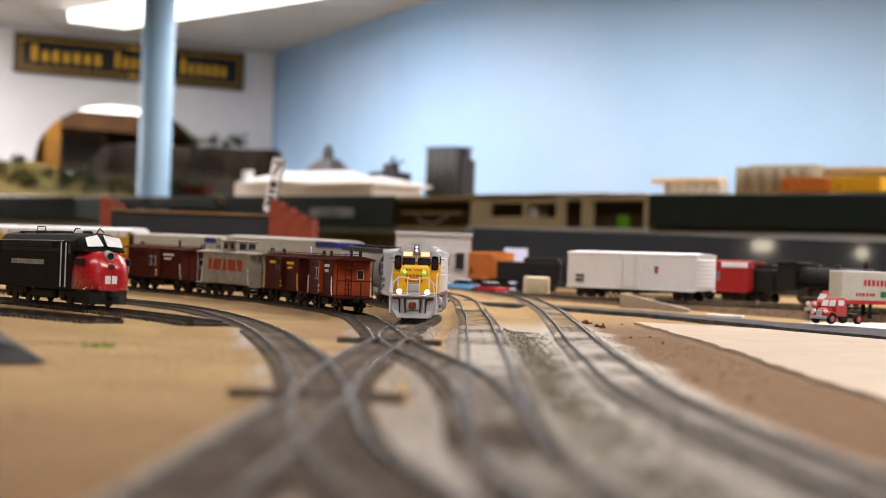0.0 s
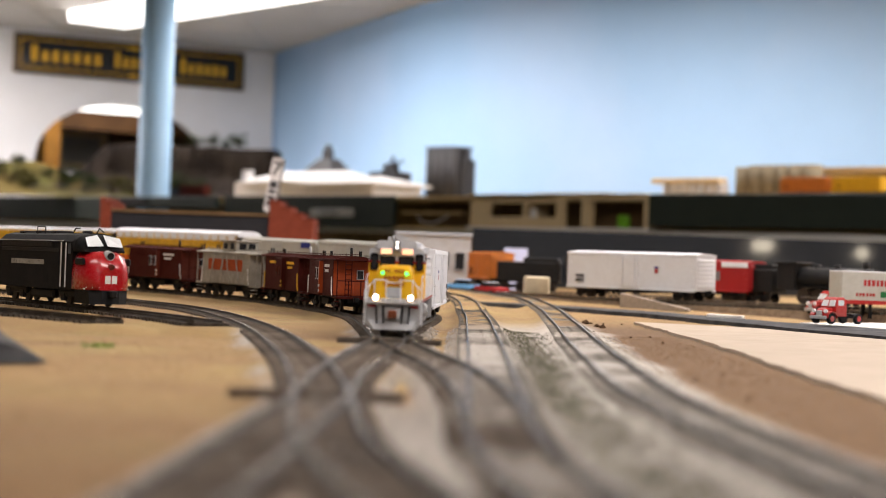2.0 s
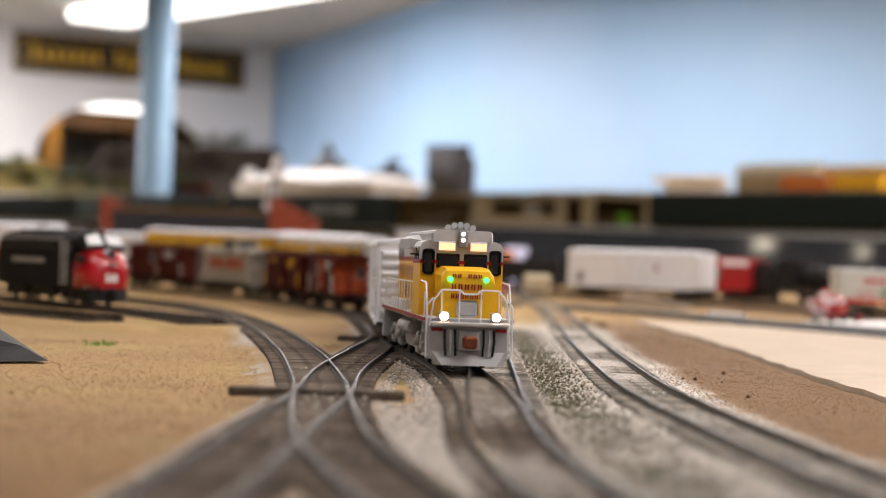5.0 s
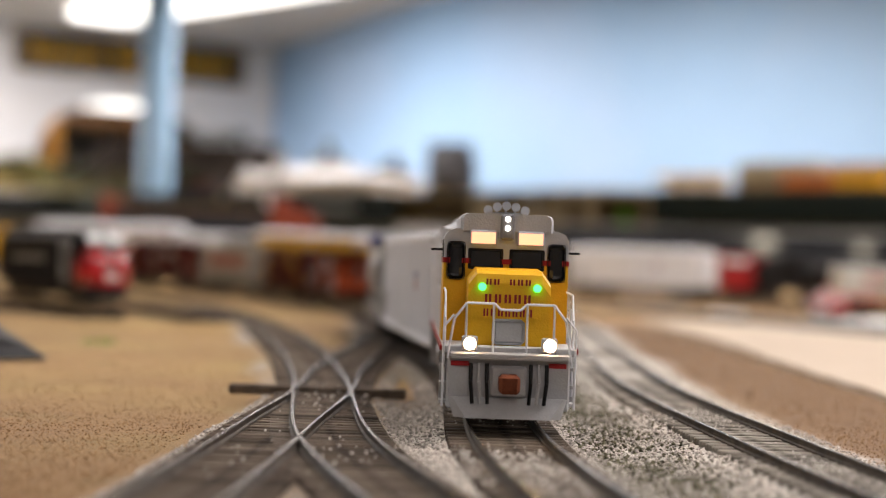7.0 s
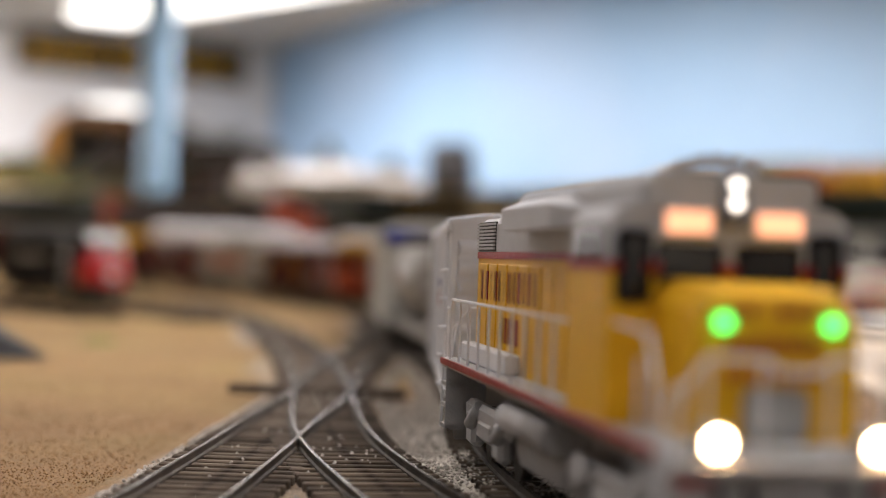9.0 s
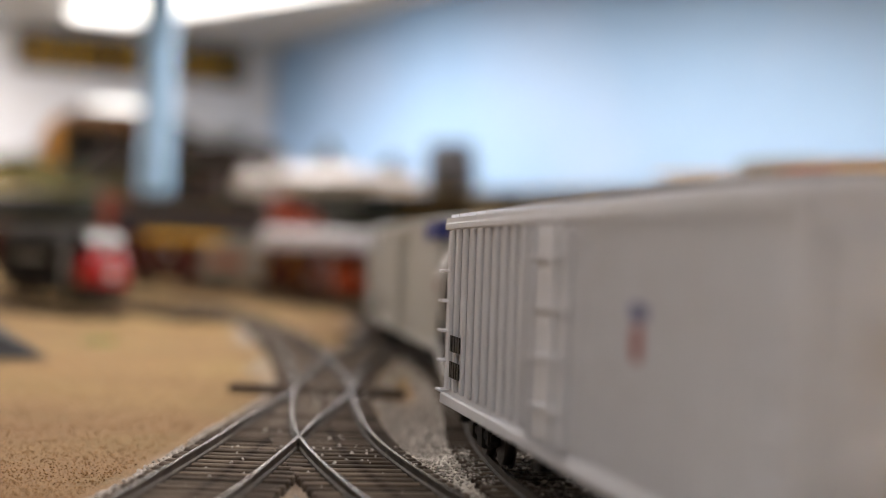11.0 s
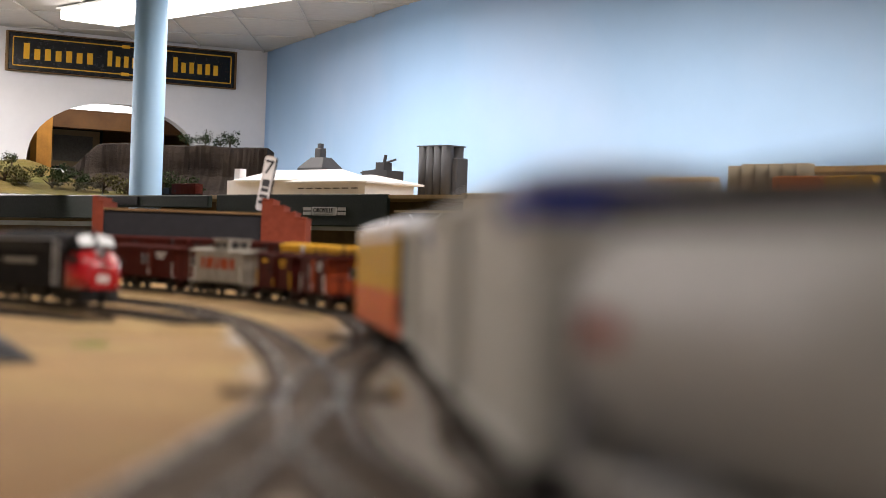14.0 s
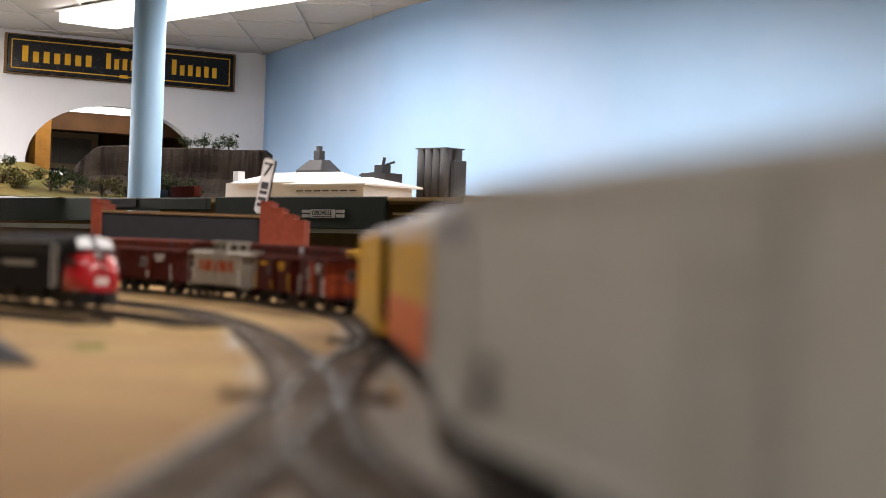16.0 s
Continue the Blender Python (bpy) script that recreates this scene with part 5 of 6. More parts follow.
def tractor(label):
    t = thing("toy_truck", label, "toy truck", "model road trucks")
    bm = bmesh.new()
    loft(bm, [[(x, -w, 9), (x, w, 9), (x, w, h - 2), (x, w * 0.7, h), (x, -w * 0.7, h), (x, -w, h - 2)] for x, w, h in ((12, 6.5, 17), (16, 6.2, 17), (24, 5, 16), (26, 4.4, 14))], smooth=False)
    part("hood", bm, TRUCK_RED, t)
    bm = bmesh.new()
    loft(bm, [[(-5, -10.5, 8), (12, -10.5, 8), (12, 10.5, 8), (-5, 10.5, 8)], [(-5, -10.5, 18), (12, -10.5, 18), (12, 10.5, 18), (-5, 10.5, 18)], [(-4.5, -9.2, 26), (8.5, -9.2, 26), (8.5, 9.2, 26), (-4.5, 9.2, 26)], [(-3, -7.5, 28.2), (6.5, -7.5, 28.2), (6.5, 7.5, 28.2), (-3, 7.5, 28.2)]])
    part("cab", bm, TRUCK_RED, t)
    for s in (-1, 1):
        part("windshield", B(loft, [[(12.2, s * 1, 18.6), (12.2, s * 9, 18.6), (9.6, s * 8, 25), (9.6, s * 1, 25)], [(12.8, s * 1, 18.7), (12.8, s * 9, 18.7), (10.2, s * 8, 25.1), (10.2, s * 1, 25.1)]]), WINDOW_PALE, t)
        part("door_window", boxes((-1, 8, *sorted((s * 9.6, s * 10.3)), 19, 25, 0.4)), WINDOW_PALE, t)
        bm = bmesh.new()
        for k in range(7):
            a0, a1 = math.pi * k / 7, math.pi * (k + 1) / 7
            x0, z0, x1, z1 = 19 + 7.5 * math.cos(a0), 6 + 6.6 * math.sin(a0), 19 + 7.5 * math.cos(a1), 6 + 6.6 * math.sin(a1)
            ya, yb = s * 6, s * 12.4
            loft(bm, [[(x0, ya, z0), (x0, yb, z0), (x0, yb, z0 + 1), (x0, ya, z0 + 1)], [(x1, ya, z1), (x1, yb, z1), (x1, yb, z1 + 1), (x1, ya, z1 + 1)]])
        part("fender", bm, TRUCK_RED, t)
        part("headlamp", B(rod, (24, s * 7.8, 13.5), (26.5, s * 7.8, 13.5), 2, 12), WINDOW_PALE, t)
        for x in (19, -24):
            w = part("wheel", B(rod, (x, s * 8.2, 5.6), (x, s * 11.8, 5.6), 5.6, 18), BLACK, t)
            part("rim", B(rod, (x, s * 10, 5.6), (x, s * 12.1, 5.6), 3.0, 14), TRUCK_RED, w, "red wheel rim")
    part("grille", boxes((26, 27, -4, 4, 7.5, 14, 0.5)), UP_SILVER, t, "chrome grille")
    part("bumper", boxes((27, 28.6, -11, 11, 5, 8.4, 0.5)), UP_SILVER, t, "chrome bumper")
    part("chassis", boxes((-33, 14, -4.5, 4.5, 6, 9), (-30, -18, -6, 6, 9, 11, 0.6)), BLACK, t)
    return t


TRUCK_RED = mat("truck_red", (0.42, 0.012, 0.012), 0.3, var=0.05, coat=0.4)
tractor("small red road tractor with chrome bumper and red wheels").matrix_basis = pose(0.349, 1.60, 0.0070, 0, 0, 180 + 38) @ Matrix.Scale(0.84, 4)
tractor("red road tractor coupled to a grey trailer").matrix_basis = pose(0.398, 1.845, 0.0085, 0, 0, 180 + 16) @ Matrix.Scale(0.9, 4)
t = thing("toy_trailer", "pale grey box trailer with a red skirt and red lettering bars", "toy trailer", "model road trucks", at=pose(0.452, 1.80, 0.0085, 0, 0, 180 + 14))
part("box", boxes((-66, 66, -14, 14, 17, 46, 0.8)), OFFWHITE, t)
part("roof", boxes((-66, 66, -14.2, 14.2, 45, 46.6, 0.4)), WHITE, t)
part("red_skirt", boxes((-66, 66, -14.3, 14.3, 14, 18, 0.3)), TRUCK_RED, t, "red lower edge")
for y in (-14.1, 14.1):
    bars(t, 8, 44, y, 32, 6, 8, TRUCK_RED, 21)
    bars(t, 30, 52, y, 22, 3, 6, TRUCK_RED, 22)
    part("green_mark", boxes((16, 24, *sorted((y, y * 1.015)), 21, 27)), mat("mark_green", (0.02, 0.14, 0.05), 0.5), t)
for x in (-52, -40):
    for y in (-11, 11):
        part("wheel", B(rod, (x, y - 2.4, 5.6), (x, y + 2.4, 5.6), 5.6, 16), BLACK, t)
part("landing_leg", boxes((30, 33, -9, -6, 0, 16), (30, 33, 6, 9, 0, 16)), BLACK, t)

# shed of grey metal behind the main curve
SHED = mat("shed_grey", (0.42, 0.42, 0.43), 0.6, var=0.06, dirt=DUST)
t = thing("grey_shed", "pale grey model building with dark square windows", "model building", at=pose(-0.010, 2.62, 0.012))
part("wall", boxes((-58, 50, -30, 30, 0, 76, 0.6)), SHED, t)
part("roof", boxes((-60, 52, -32, 32, 76, 80, 0.8)), UP_GREY, t)
for x in (6, 28):
    w = part("window", boxes((x, x + 13, -31, -29, 28, 52, 0.5)), GLASS_DARK, t)
    part("frame", boxes((x - 1.2, x, -31.4, -29.5, 27, 53), (x + 13, x + 14.2, -31.4, -29.5, 27, 53), (x, x + 13, -31.4, -29.5, 52, 53.2), (x, x + 13, -31.4, -29.5, 26.8, 28)), SHED, w)
LILAC = mat("panel_lilac", (0.52, 0.56, 0.78), 0.5, var=0.04)
t = tagged(part("backdrop_panel", boxes((0.095, 0.131, 2.795, 2.80, 0.008, 0.076)), LILAC, s=1), "pale lilac card panel standing at the yard's back", "card panel")
FOAM = mat("foam_cream", (0.62, 0.55, 0.40), 0.8, var=0.06, dirt=DUST)
tagged(part("foam_block", boxes((0.100, 0.131, 2.19, 2.215, 0.006, 0.0365, 0.002)), FOAM, s=1), "cream foam block lying on the dirt", "foam block")
RAMPM = mat("ramp_wood", (0.34, 0.29, 0.24), 0.7, var=0.15)
tagged(part("loading_ramp", B(loft, [[(0.196, 1.985, 0.006), (0.196, 1.985, 0.0225), (0.203, 2.02, 0.0225), (0.203, 2.02, 0.006)], [(0.262, 1.92, 0.006), (0.262, 1.92, 0.0085), (0.27, 1.955, 0.0085), (0.27, 1.955, 0.006)]]), RAMPM, s=1), "worn grey wooden ramp beside the white car", "ramp")

# plaster apron, road, scraps
PLASTER = mat("plaster_beige", (0.46, 0.39, 0.315), 0.85, var=0.05, scale=60, dirt=DUST, dirt_amount=0.2)
ASPH = mat("model_asphalt", (0.048, 0.050, 0.056), 0.85, var=0.25, scale=200, dirt=(0.5, 0.5, 0.5), dirt_amount=0.10)
PAPERW = mat("plaster_white", (0.75, 0.74, 0.72), 0.8, var=0.05)


def sheet(name, outline, thick, material, label, category, zoff=0.0, wob=0.004, kind="structure"):
    """A thin plate with an uneven edge laid on the ground."""
    ring = []
    n = len(outline)
    for i in range(n):
        (x0, y0), (x1, y1) = outline[i], outline[(i + 1) % n]
        k = max(1, int(math.hypot(x1 - x0, y1 - y0) / 0.015))
        for j in range(k):
            x, y = x0 + (x1 - x0) * j / k, y0 + (y1 - y0) * j / k
            w = noise.noise(Vector((x * 60, y * 60, 2))) * wob
            ring.append((x + w, y + w * 1.5))
    bm = bmesh.new()
    top = [bm.verts.new((x, y, rise(x, y) + zoff + thick)) for x, y in ring]
    bot = [bm.verts.new((x, y, rise(x, y) - 0.004)) for x, y in ring]
    bm.faces.new(top)
    for i in range(len(ring)):
        j = (i + 1) % len(ring)
        bm.faces.new((top[i], top[j], bot[j], bot[i]))
    bmesh.ops.triangulate(bm, faces=[f for f in bm.faces if len(f.verts) > 4])
    return tagged(part(name, bm, material, s=1), label, category, kind=kind)


sheet("plaster_apron", [(0.172, 1.60), (0.178, 1.18), (0.171, 0.83), (0.172, 0.64), (0.30, 0.55), (0.75, 0.6), (0.75, 1.36), (0.345, 1.36), (0.27, 1.55)], 0.0022, PLASTER, "bare beige plaster board beside the road", "plaster board")
sheet("road", [(-0.02, 1.93), (0.10, 1.86), (0.20, 1.76), (0.272, 1.60), (0.345, 1.375), (0.8, 1.22), (0.8, 1.42), (0.385, 1.50), (0.310, 1.68), (0.225, 1.81), (0.10, 1.91)], 0.0040, ASPH, "worn dark grey model road", "road", wob=0.003)
sheet("plaster_patch", [(0.33, 1.66), (0.40, 1.56), (0.8, 1.44), (0.8, 1.66), (0.42, 1.72)], 0.0045, PAPERW, "white unpainted plaster at the road's edge", "plaster")
sheet("plaster_scrap", [(0.255, 1.735), (0.285, 1.71), (0.29, 1.725), (0.262, 1.75)], 0.0065, PAPERW, "white plaster crumb on the road", "plaster", kind="")
BLACKCARD = mat("black_card", (0.012, 0.013, 0.015), 0.55, var=0.1)
tagged(part("black_wedge", B(loft, [[(-0.25, 0.67, 0.001), (-0.163, 0.755, 0.001), (-0.25, 0.90, 0.001)], [(-0.25, 0.69, 0.030), (-0.176, 0.758, 0.007), (-0.25, 0.88, 0.030)]]), BLACKCARD, s=1), "black wedge-shaped block lying on the sand", "block")

# ties of the turnout throws
for x0, x1, y in ((-0.056, 0.001, 0.987), (-0.067, -0.0105, 0.578)):
    tagged(part("switch_throw", boxes((x0, x1, y - 0.0022, y + 0.0022, 0.003, 0.0062, 0.0006)), TIE, s=1), "dark long switch tie across the points", "switch tie")

# grass tufts
TUFT = mat("tuft_straw", (0.32, 0.24, 0.07), 0.9, var=0.3, island=0.3)
TUFTG = mat("tuft_green", (0.16, 0.28, 0.05), 0.9, var=0.3, island=0.3)
rnd = random.Random(4)
for x, y, m in ((-0.245, 1.178, TUFT), (-0.275, 1.20, TUFT), (-0.213, 1.148, TUFTG), (-0.17, 0.90, TUFTG)):
    bm = bmesh.new()
    for k in range(70):
        a, r = rnd.uniform(0, math.tau), rnd.uniform(0, 0.007)
        px, py = x + r * math.cos(a) * 1.4, y + r * math.sin(a)
        q = rnd.uniform(0, math.tau)
        h = rnd.uniform(0.002, 0.0045)
        vs = [bm.verts.new(c) for c in ((px - 0.0004 * math.cos(q), py - 0.0004 * math.sin(q), 0), (px + 0.0004 * math.cos(q), py + 0.0004 * math.sin(q), 0), (px + rnd.uniform(-0.002, 0.002), py + rnd.uniform(-0.002, 0.002), h))]
        bm.faces.new(vs)
    tagged(part("grass_tuft", bm, m, s=1), "small dry grass tuft on the sand" if m is TUFT else "small green grass tuft on the sand", "grass tuft", kind="stuff")
# ---- the back of the room ----
GREEN = mat("fascia_green", (0.017, 0.024, 0.019), 0.6, var=0.08, scale=20)
WOOD = mat("shelf_wood", (0.46, 0.33, 0.17), 0.6, var=0.15, scale=25)
# dark wood; behind the bays and skirt its tone stands in for shade
DARKWOOD = mat("dark_and_shaded_wood", (0.16, 0.10, 0.05), 0.7, var=0.2, scale=25)
CREAM = mat("cream_board", (0.58, 0.45, 0.27), 0.6, var=0.05, scale=20)
BRICK = mat("model_brick", (0.19, 0.045, 0.026), 0.8, var=0.12, scale=120)
CARDWHITE = mat("card_white", (0.62, 0.61, 0.61), 0.7, var=0.03, scale=40)
DARKGREY = mat("dark_grey", (0.046, 0.046, 0.050), 0.6, var=0.08, scale=40)
TANSILO = mat("silo_tan", (0.20, 0.17, 0.12), 0.8, var=0.08, scale=40)
ACRYLIC = mat("smoked_acrylic", (0.018, 0.02, 0.024), 0.1, var=0.1, scale=15, bump=0)
for link in list(ACRYLIC.node_tree.links):
    if link.to_socket.name == "Roughness":
        ACRYLIC.node_tree.links.remove(link)
ACRYLIC.node_tree.nodes["Principled BSDF"].inputs["Roughness"].default_value = 0.03
SHELF = 0.25


def on_shelf(u, v, z=SHELF):
    """Pose on the far peninsula: u along its front edge, v back from it."""
    return Matrix.Translation((-0.53 + 0.70 * u + 0.714 * v, 5.9 - 0.714 * u + 0.70 * v, z)) @ pose(0, 0, 0, 0, 0, -45.57)


# peninsula deck, skirt, fascia pieces
t = thing("far_shelf", "wooden deck of the far railway peninsula", "benchwork", kind="structure", at=on_shelf(0, 0, 0))
part("deck", boxes((-2.2, 2.6, 0.012, 1.6, 0.236, 0.249)), WOOD, t, s=1)
part("lower_edge", boxes((-2.2, 2.6, 0.03, 0.06, 0.138, 0.155)), CARDWHITE, t, "pale lower edge board", s=1)
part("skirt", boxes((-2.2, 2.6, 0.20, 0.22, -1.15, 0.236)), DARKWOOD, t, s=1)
for label, a, b, z0, z1 in (("dark green painted fascia board", -2.2, -0.93, 0.165, 0.251), ("dark green painted fascia board with a name plate", -0.30, 0.545, 0.150, 0.251), ("long dark green painted fascia board", 1.535, 2.6, 0.165, 0.252)):
    f = tagged(part("fascia", boxes((a, b, -0.008, 0.010, z0, z1, 0.003)), GREEN, s=1, at=on_shelf(0, 0, 0)), label, "fascia board", "fascia boards", "structure")
# open wooden bay
t = thing("open_bay", "open plywood bay under the far deck", "shelf bay", kind="structure", at=on_shelf(0, 0, 0))
part("top_board", boxes((0.545, 0.87, 0.0, 0.3, 0.238, 0.2485)), WOOD, t, s=1)
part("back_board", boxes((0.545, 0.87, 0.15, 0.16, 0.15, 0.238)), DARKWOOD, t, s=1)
part("mid_rail", boxes((0.55, 0.80, 0.02, 0.05, 0.196, 0.203)), WOOD, t, s=1)
part("bottom_board", boxes((0.545, 0.87, 0.0, 0.2, 0.150, 0.158)), WOOD, t, s=1)
bm = B(pipe, [(0.60, 0.04, 0.19), (0.63, 0.03, 0.172), (0.68, 0.03, 0.168), (0.72, 0.04, 0.185), (0.74, 0.04, 0.20)], 0.0025)
part("cable", bm, CARDWHITE, t, "white hanging cable", s=1)
# cream panel with control openings
t = thing("cream_cabinet", "cream board cabinet with dark openings under the deck", "cabinet", at=on_shelf(0, 0, 0))
part("front_panel", boxes((0.87, 0.946, -0.004, 0.01, 0.158, 0.235), (1.205, 1.234, -0.004, 0.01, 0.160, 0.240), (0.946, 1.205, -0.004, 0.01, 0.158, 0.188), (0.946, 1.205, -0.004, 0.01, 0.228, 0.237)), CREAM, t, s=1)
part("post", boxes((1.30, 1.333, -0.004, 0.012, 0.162, 0.236)), CREAM, t, s=1)
part("post", boxes((1.52, 1.54, -0.004, 0.012, 0.162, 0.245)), CREAM, t, s=1)
part("top_rail", boxes((1.205, 1.54, -0.003, 0.02, 0.236, 0.248)), CREAM, t, s=1)
part("top_board", boxes((0.87, 1.54, -0.01, 0.25, 0.2485, 0.2530)), WOOD, t, s=1)
part("bottom_board", boxes((0.87, 1.54, -0.02, 0.2, 0.150, 0.160)), CARDWHITE, t, s=1)
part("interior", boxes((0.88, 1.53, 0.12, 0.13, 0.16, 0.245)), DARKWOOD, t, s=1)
part("divider", boxes((1.075, 1.085, 0.0, 0.1, 0.188, 0.228)), CREAM, t, s=1)
tagged(part("green_bottle", boxes((1.395, 1.425, 0.03, 0.06, 0.1605, 0.198, 0.006)), mat("bright_green", (0.16, 0.42, 0.02), 0.4), s=1, at=on_shelf(0, 0, 0)), "bright green bottle inside the cabinet", "bottle")
tagged(part("paper_tag", boxes((1.110, 1.135, -0.008, -0.0045, 0.185, 0.212, 0.001)), CARDWHITE, s=1, at=on_shelf(0, 0, 0)), "white paper tag on the cabinet front", "paper tag")
# station name plate
t = thing("name_plate", "small white station name plate on the green fascia", "sign", at=on_shelf(0.262, -0.009, 0.197))
part("plate", boxes((-0.060, 0.060, -0.006, 0.0, -0.0135, 0.0135, 0.004)), CARDWHITE, t, s=1)
for x in (-0.10, 0.066):
    for z in (0.002, -0.012):
        part("end_mark", boxes((x, x + 0.034, -0.005, 0.0, z, z + 0.010)), CARDWHITE, t, s=1)


def words(text, size, material, parent, m, name="lettering", extrude=0.0008):
    cu = bpy.data.curves.new(name, "FONT")
    cu.body, cu.size, cu.extrude, cu.align_x, cu.align_y = text, size, extrude, "CENTER", "CENTER"
    tmp = bpy.data.objects.new(name, cu)
    me = bpy.data.meshes.new_from_object(tmp)
    bpy.data.objects.remove(tmp)
    me.materials.append(material)
    ob = new(name, me)
    ob.parent, ob.matrix_basis = parent, m
    return ob


words("OROVILLE", 0.021, BLACK, t, pose(0, -0.0068, 0.002, 90))
part("small_line", boxes((-0.045, 0.045, -0.0066, -0.0058, -0.0105, -0.0085)), BLACK, t, s=1)

# brick-ended long building at the back of the yard
t = thing("warehouse", "long dark-roofed model warehouse with stepped brick end walls", "model building", at=pose(0, 3.0, 0.010))
part("wall", boxes((-0.552, -0.29, 0, 0.12, 0, 0.106)), mat("warehouse_dark", (0.022, 0.022, 0.026), 0.7, var=0.1, scale=60), t, s=1)
part("roof", boxes((-0.554, -0.29, -0.003, 0.123, 0.1062, 0.110)), DARKWOOD, t, s=1)


def brick_wall(parent, x0, x1, tops):
    """A stepped wall of single bricks facing the yard."""
    w = (x1 - x0) / len(tops)
    core = bmesh.new()
    for k, top in enumerate(tops):
        box(core, x0 + k * w, x0 + (k + 1) * w, -0.004, 0.124, 0, top)
    ob = part("brick_end", core, BRICK, parent, s=1)
    cop = bmesh.new()
    for k, top in enumerate(tops):
        box(cop, x0 + k * w - 0.0008, x0 + (k + 1) * w + 0.0008, -0.006, 0.126, top + 0.0002, top + 0.0028, 0.0006)
    part("coping", cop, BRICK, ob, s=1)
    rows = bmesh.new()
    for k, top in enumerate(tops):
        z = 0.072
        i = 0
        while z < top - 0.003:
            for q in range(int(w / 0.0048)):
                a = x0 + k * w + q * 0.0048 + (0.0012 if i % 2 else 0)
                box(rows, a, a + 0.0043, -0.0046, -0.0038, z, z + 0.0019)
            z += 0.0024
            i += 1
    tagged(part("bricks", rows, BRICK, ob, s=1), kind="stuff")


brick_wall(t, -0.29, -0.216, (0.131, 0.121, 0.111, 0.102))
brick_wall(t, -0.57, -0.552, (0.126, 0.119))
# playing-card-like tag that leans on the warehouse
t = thing("number_card", "narrow white card with the figure seven, leaning on the warehouse", "card", at=pose(-0.296, 3.06, 0.1365, 0, 9, 0))
part("card", boxes((-0.0095, 0.0095, 0, 0.002, -0.012, 0.083, 0.004)), CARDWHITE, t, s=1)
part("dark_rim", boxes((0.0095, 0.0125, 0.0005, 0.0025, -0.012, 0.081, 0.001)), BLACK, t, s=1)
words("7", 0.034, BLACK, t, pose(0, -0.0008, 0.062, 90))
part("bars", boxes((-0.006, 0.006, -0.001, 0, 0.03, 0.042), (-0.006, 0.006, -0.001, 0, 0.021, 0.027), (-0.007, 0.007, -0.001, 0, 0.010, 0.016), (-0.007, 0.007, -0.001, 0, 0.0, 0.006)), DARKGREY, t, s=1)

# smoked acrylic strip behind the yard
tagged(part("acrylic_guard", boxes((0.052, 1.9, 3.20, 3.206, 0.0, 0.113)), ACRYLIC, s=1), "smoked acrylic guard strip at the yard's back edge", "guard panel")
WALLLAMP = glow("wall_lamp_glow", (1.0, 0.86, 0.66), 12)
for x, z, w in ((1.83, 0.215, 0.060), (2.40, 0.19, 0.034)):
    t = thing("wall_lamp", "small lit wall lamp", "wall lamp", "wall lamps", at=pose(x, -3.99, z))
    part("shade", boxes((-w, w, 0.01, 0.06, -0.035, 0.035, 0.02)), WALLLAMP, t, s=1)
    part("bracket", boxes((-0.02, 0.02, -0.008, 0.012, -0.03, 0.03)), FIXTURE, t, s=1)


# white card station
def hip(bm, x0, x1, y0, y1, z, h, over=0.02, inset=None):
    inset = inset if inset is not None else (y1 - y0) / 2
    a = [(x0 - over, y0 - over, z), (x1 + over, y0 - over, z), (x1 + over, y1 + over, z), (x0 - over, y1 + over, z)]
    ym = (y0 + y1) / 2
    b = [(x0 + inset, ym - 0.004, z + h), (x1 - inset, ym - 0.004, z + h), (x1 - inset, ym + 0.004, z + h), (x0 + inset, ym + 0.004, z + h)]
    loft(bm, [[(x, y, zz - 0.006) for x, y, zz in a], a, b])


t = thing("card_station", "white card mock-up of a large station building", "model building", at=on_shelf(0, 0.3))
part("long_wing", boxes((-0.64, -0.10, 0, 0.22, 0, 0.068)), CARDWHITE, t, s=1)
part("long_roof", B(hip, -0.58, -0.06, 0, 0.22, 0.068, 0.042, 0.015, 0.08), CARDWHITE, t, s=1)
part("front_wing", boxes((-0.15, 0.215, -0.10, 0.12, 0, 0.052)), CARDWHITE, t, s=1)
part("front_roof", B(hip, -0.16, 0.225, -0.10, 0.12, 0.054, 0.028, 0.02, 0.09), CARDWHITE, t, s=1)
part("chimney", boxes((-0.625, -0.595, 0.02, 0.05, 0, 0.112)), CARDWHITE, t, s=1)
bm = bmesh.new()
for k in range(7):
    box(bm, -0.12 + k * 0.045, -0.09 + k * 0.045, -0.103, -0.100, 0.030, 0.0335)
part("eave_slots", bm, DARKGREY, t, s=1)
# headhouses behind it
t = thing("dark_headhouse", "dark grey model headhouse with a roof vent", "model building", "headhouses", at=on_shelf(-0.50, 0.62))
part("base", B(loft, [[(-0.07, -0.05, 0), (0.07, -0.05, 0), (0.07, 0.05, 0), (-0.07, 0.05, 0)], [(-0.07, -0.05, 0.13), (0.07, -0.05, 0.13), (0.07, 0.05, 0.13), (-0.07, 0.05, 0.13)], [(-0.03, -0.02, 0.17), (0.04, -0.02, 0.17), (0.04, 0.02, 0.17), (-0.03, 0.02, 0.17)]]), DARKGREY, t, s=1)
part("vent", boxes((-0.018, 0.018, -0.014, 0.014, 0.17, 0.205, 0.003), (-0.008, 0.008, -0.008, 0.008, 0.205, 0.222)), DARKGREY, t, s=1)
t = thing("dark_headhouse", "dark grey model conveyor house with a slanting arm", "model building", "headhouses", at=on_shelf(-0.14, 0.6))
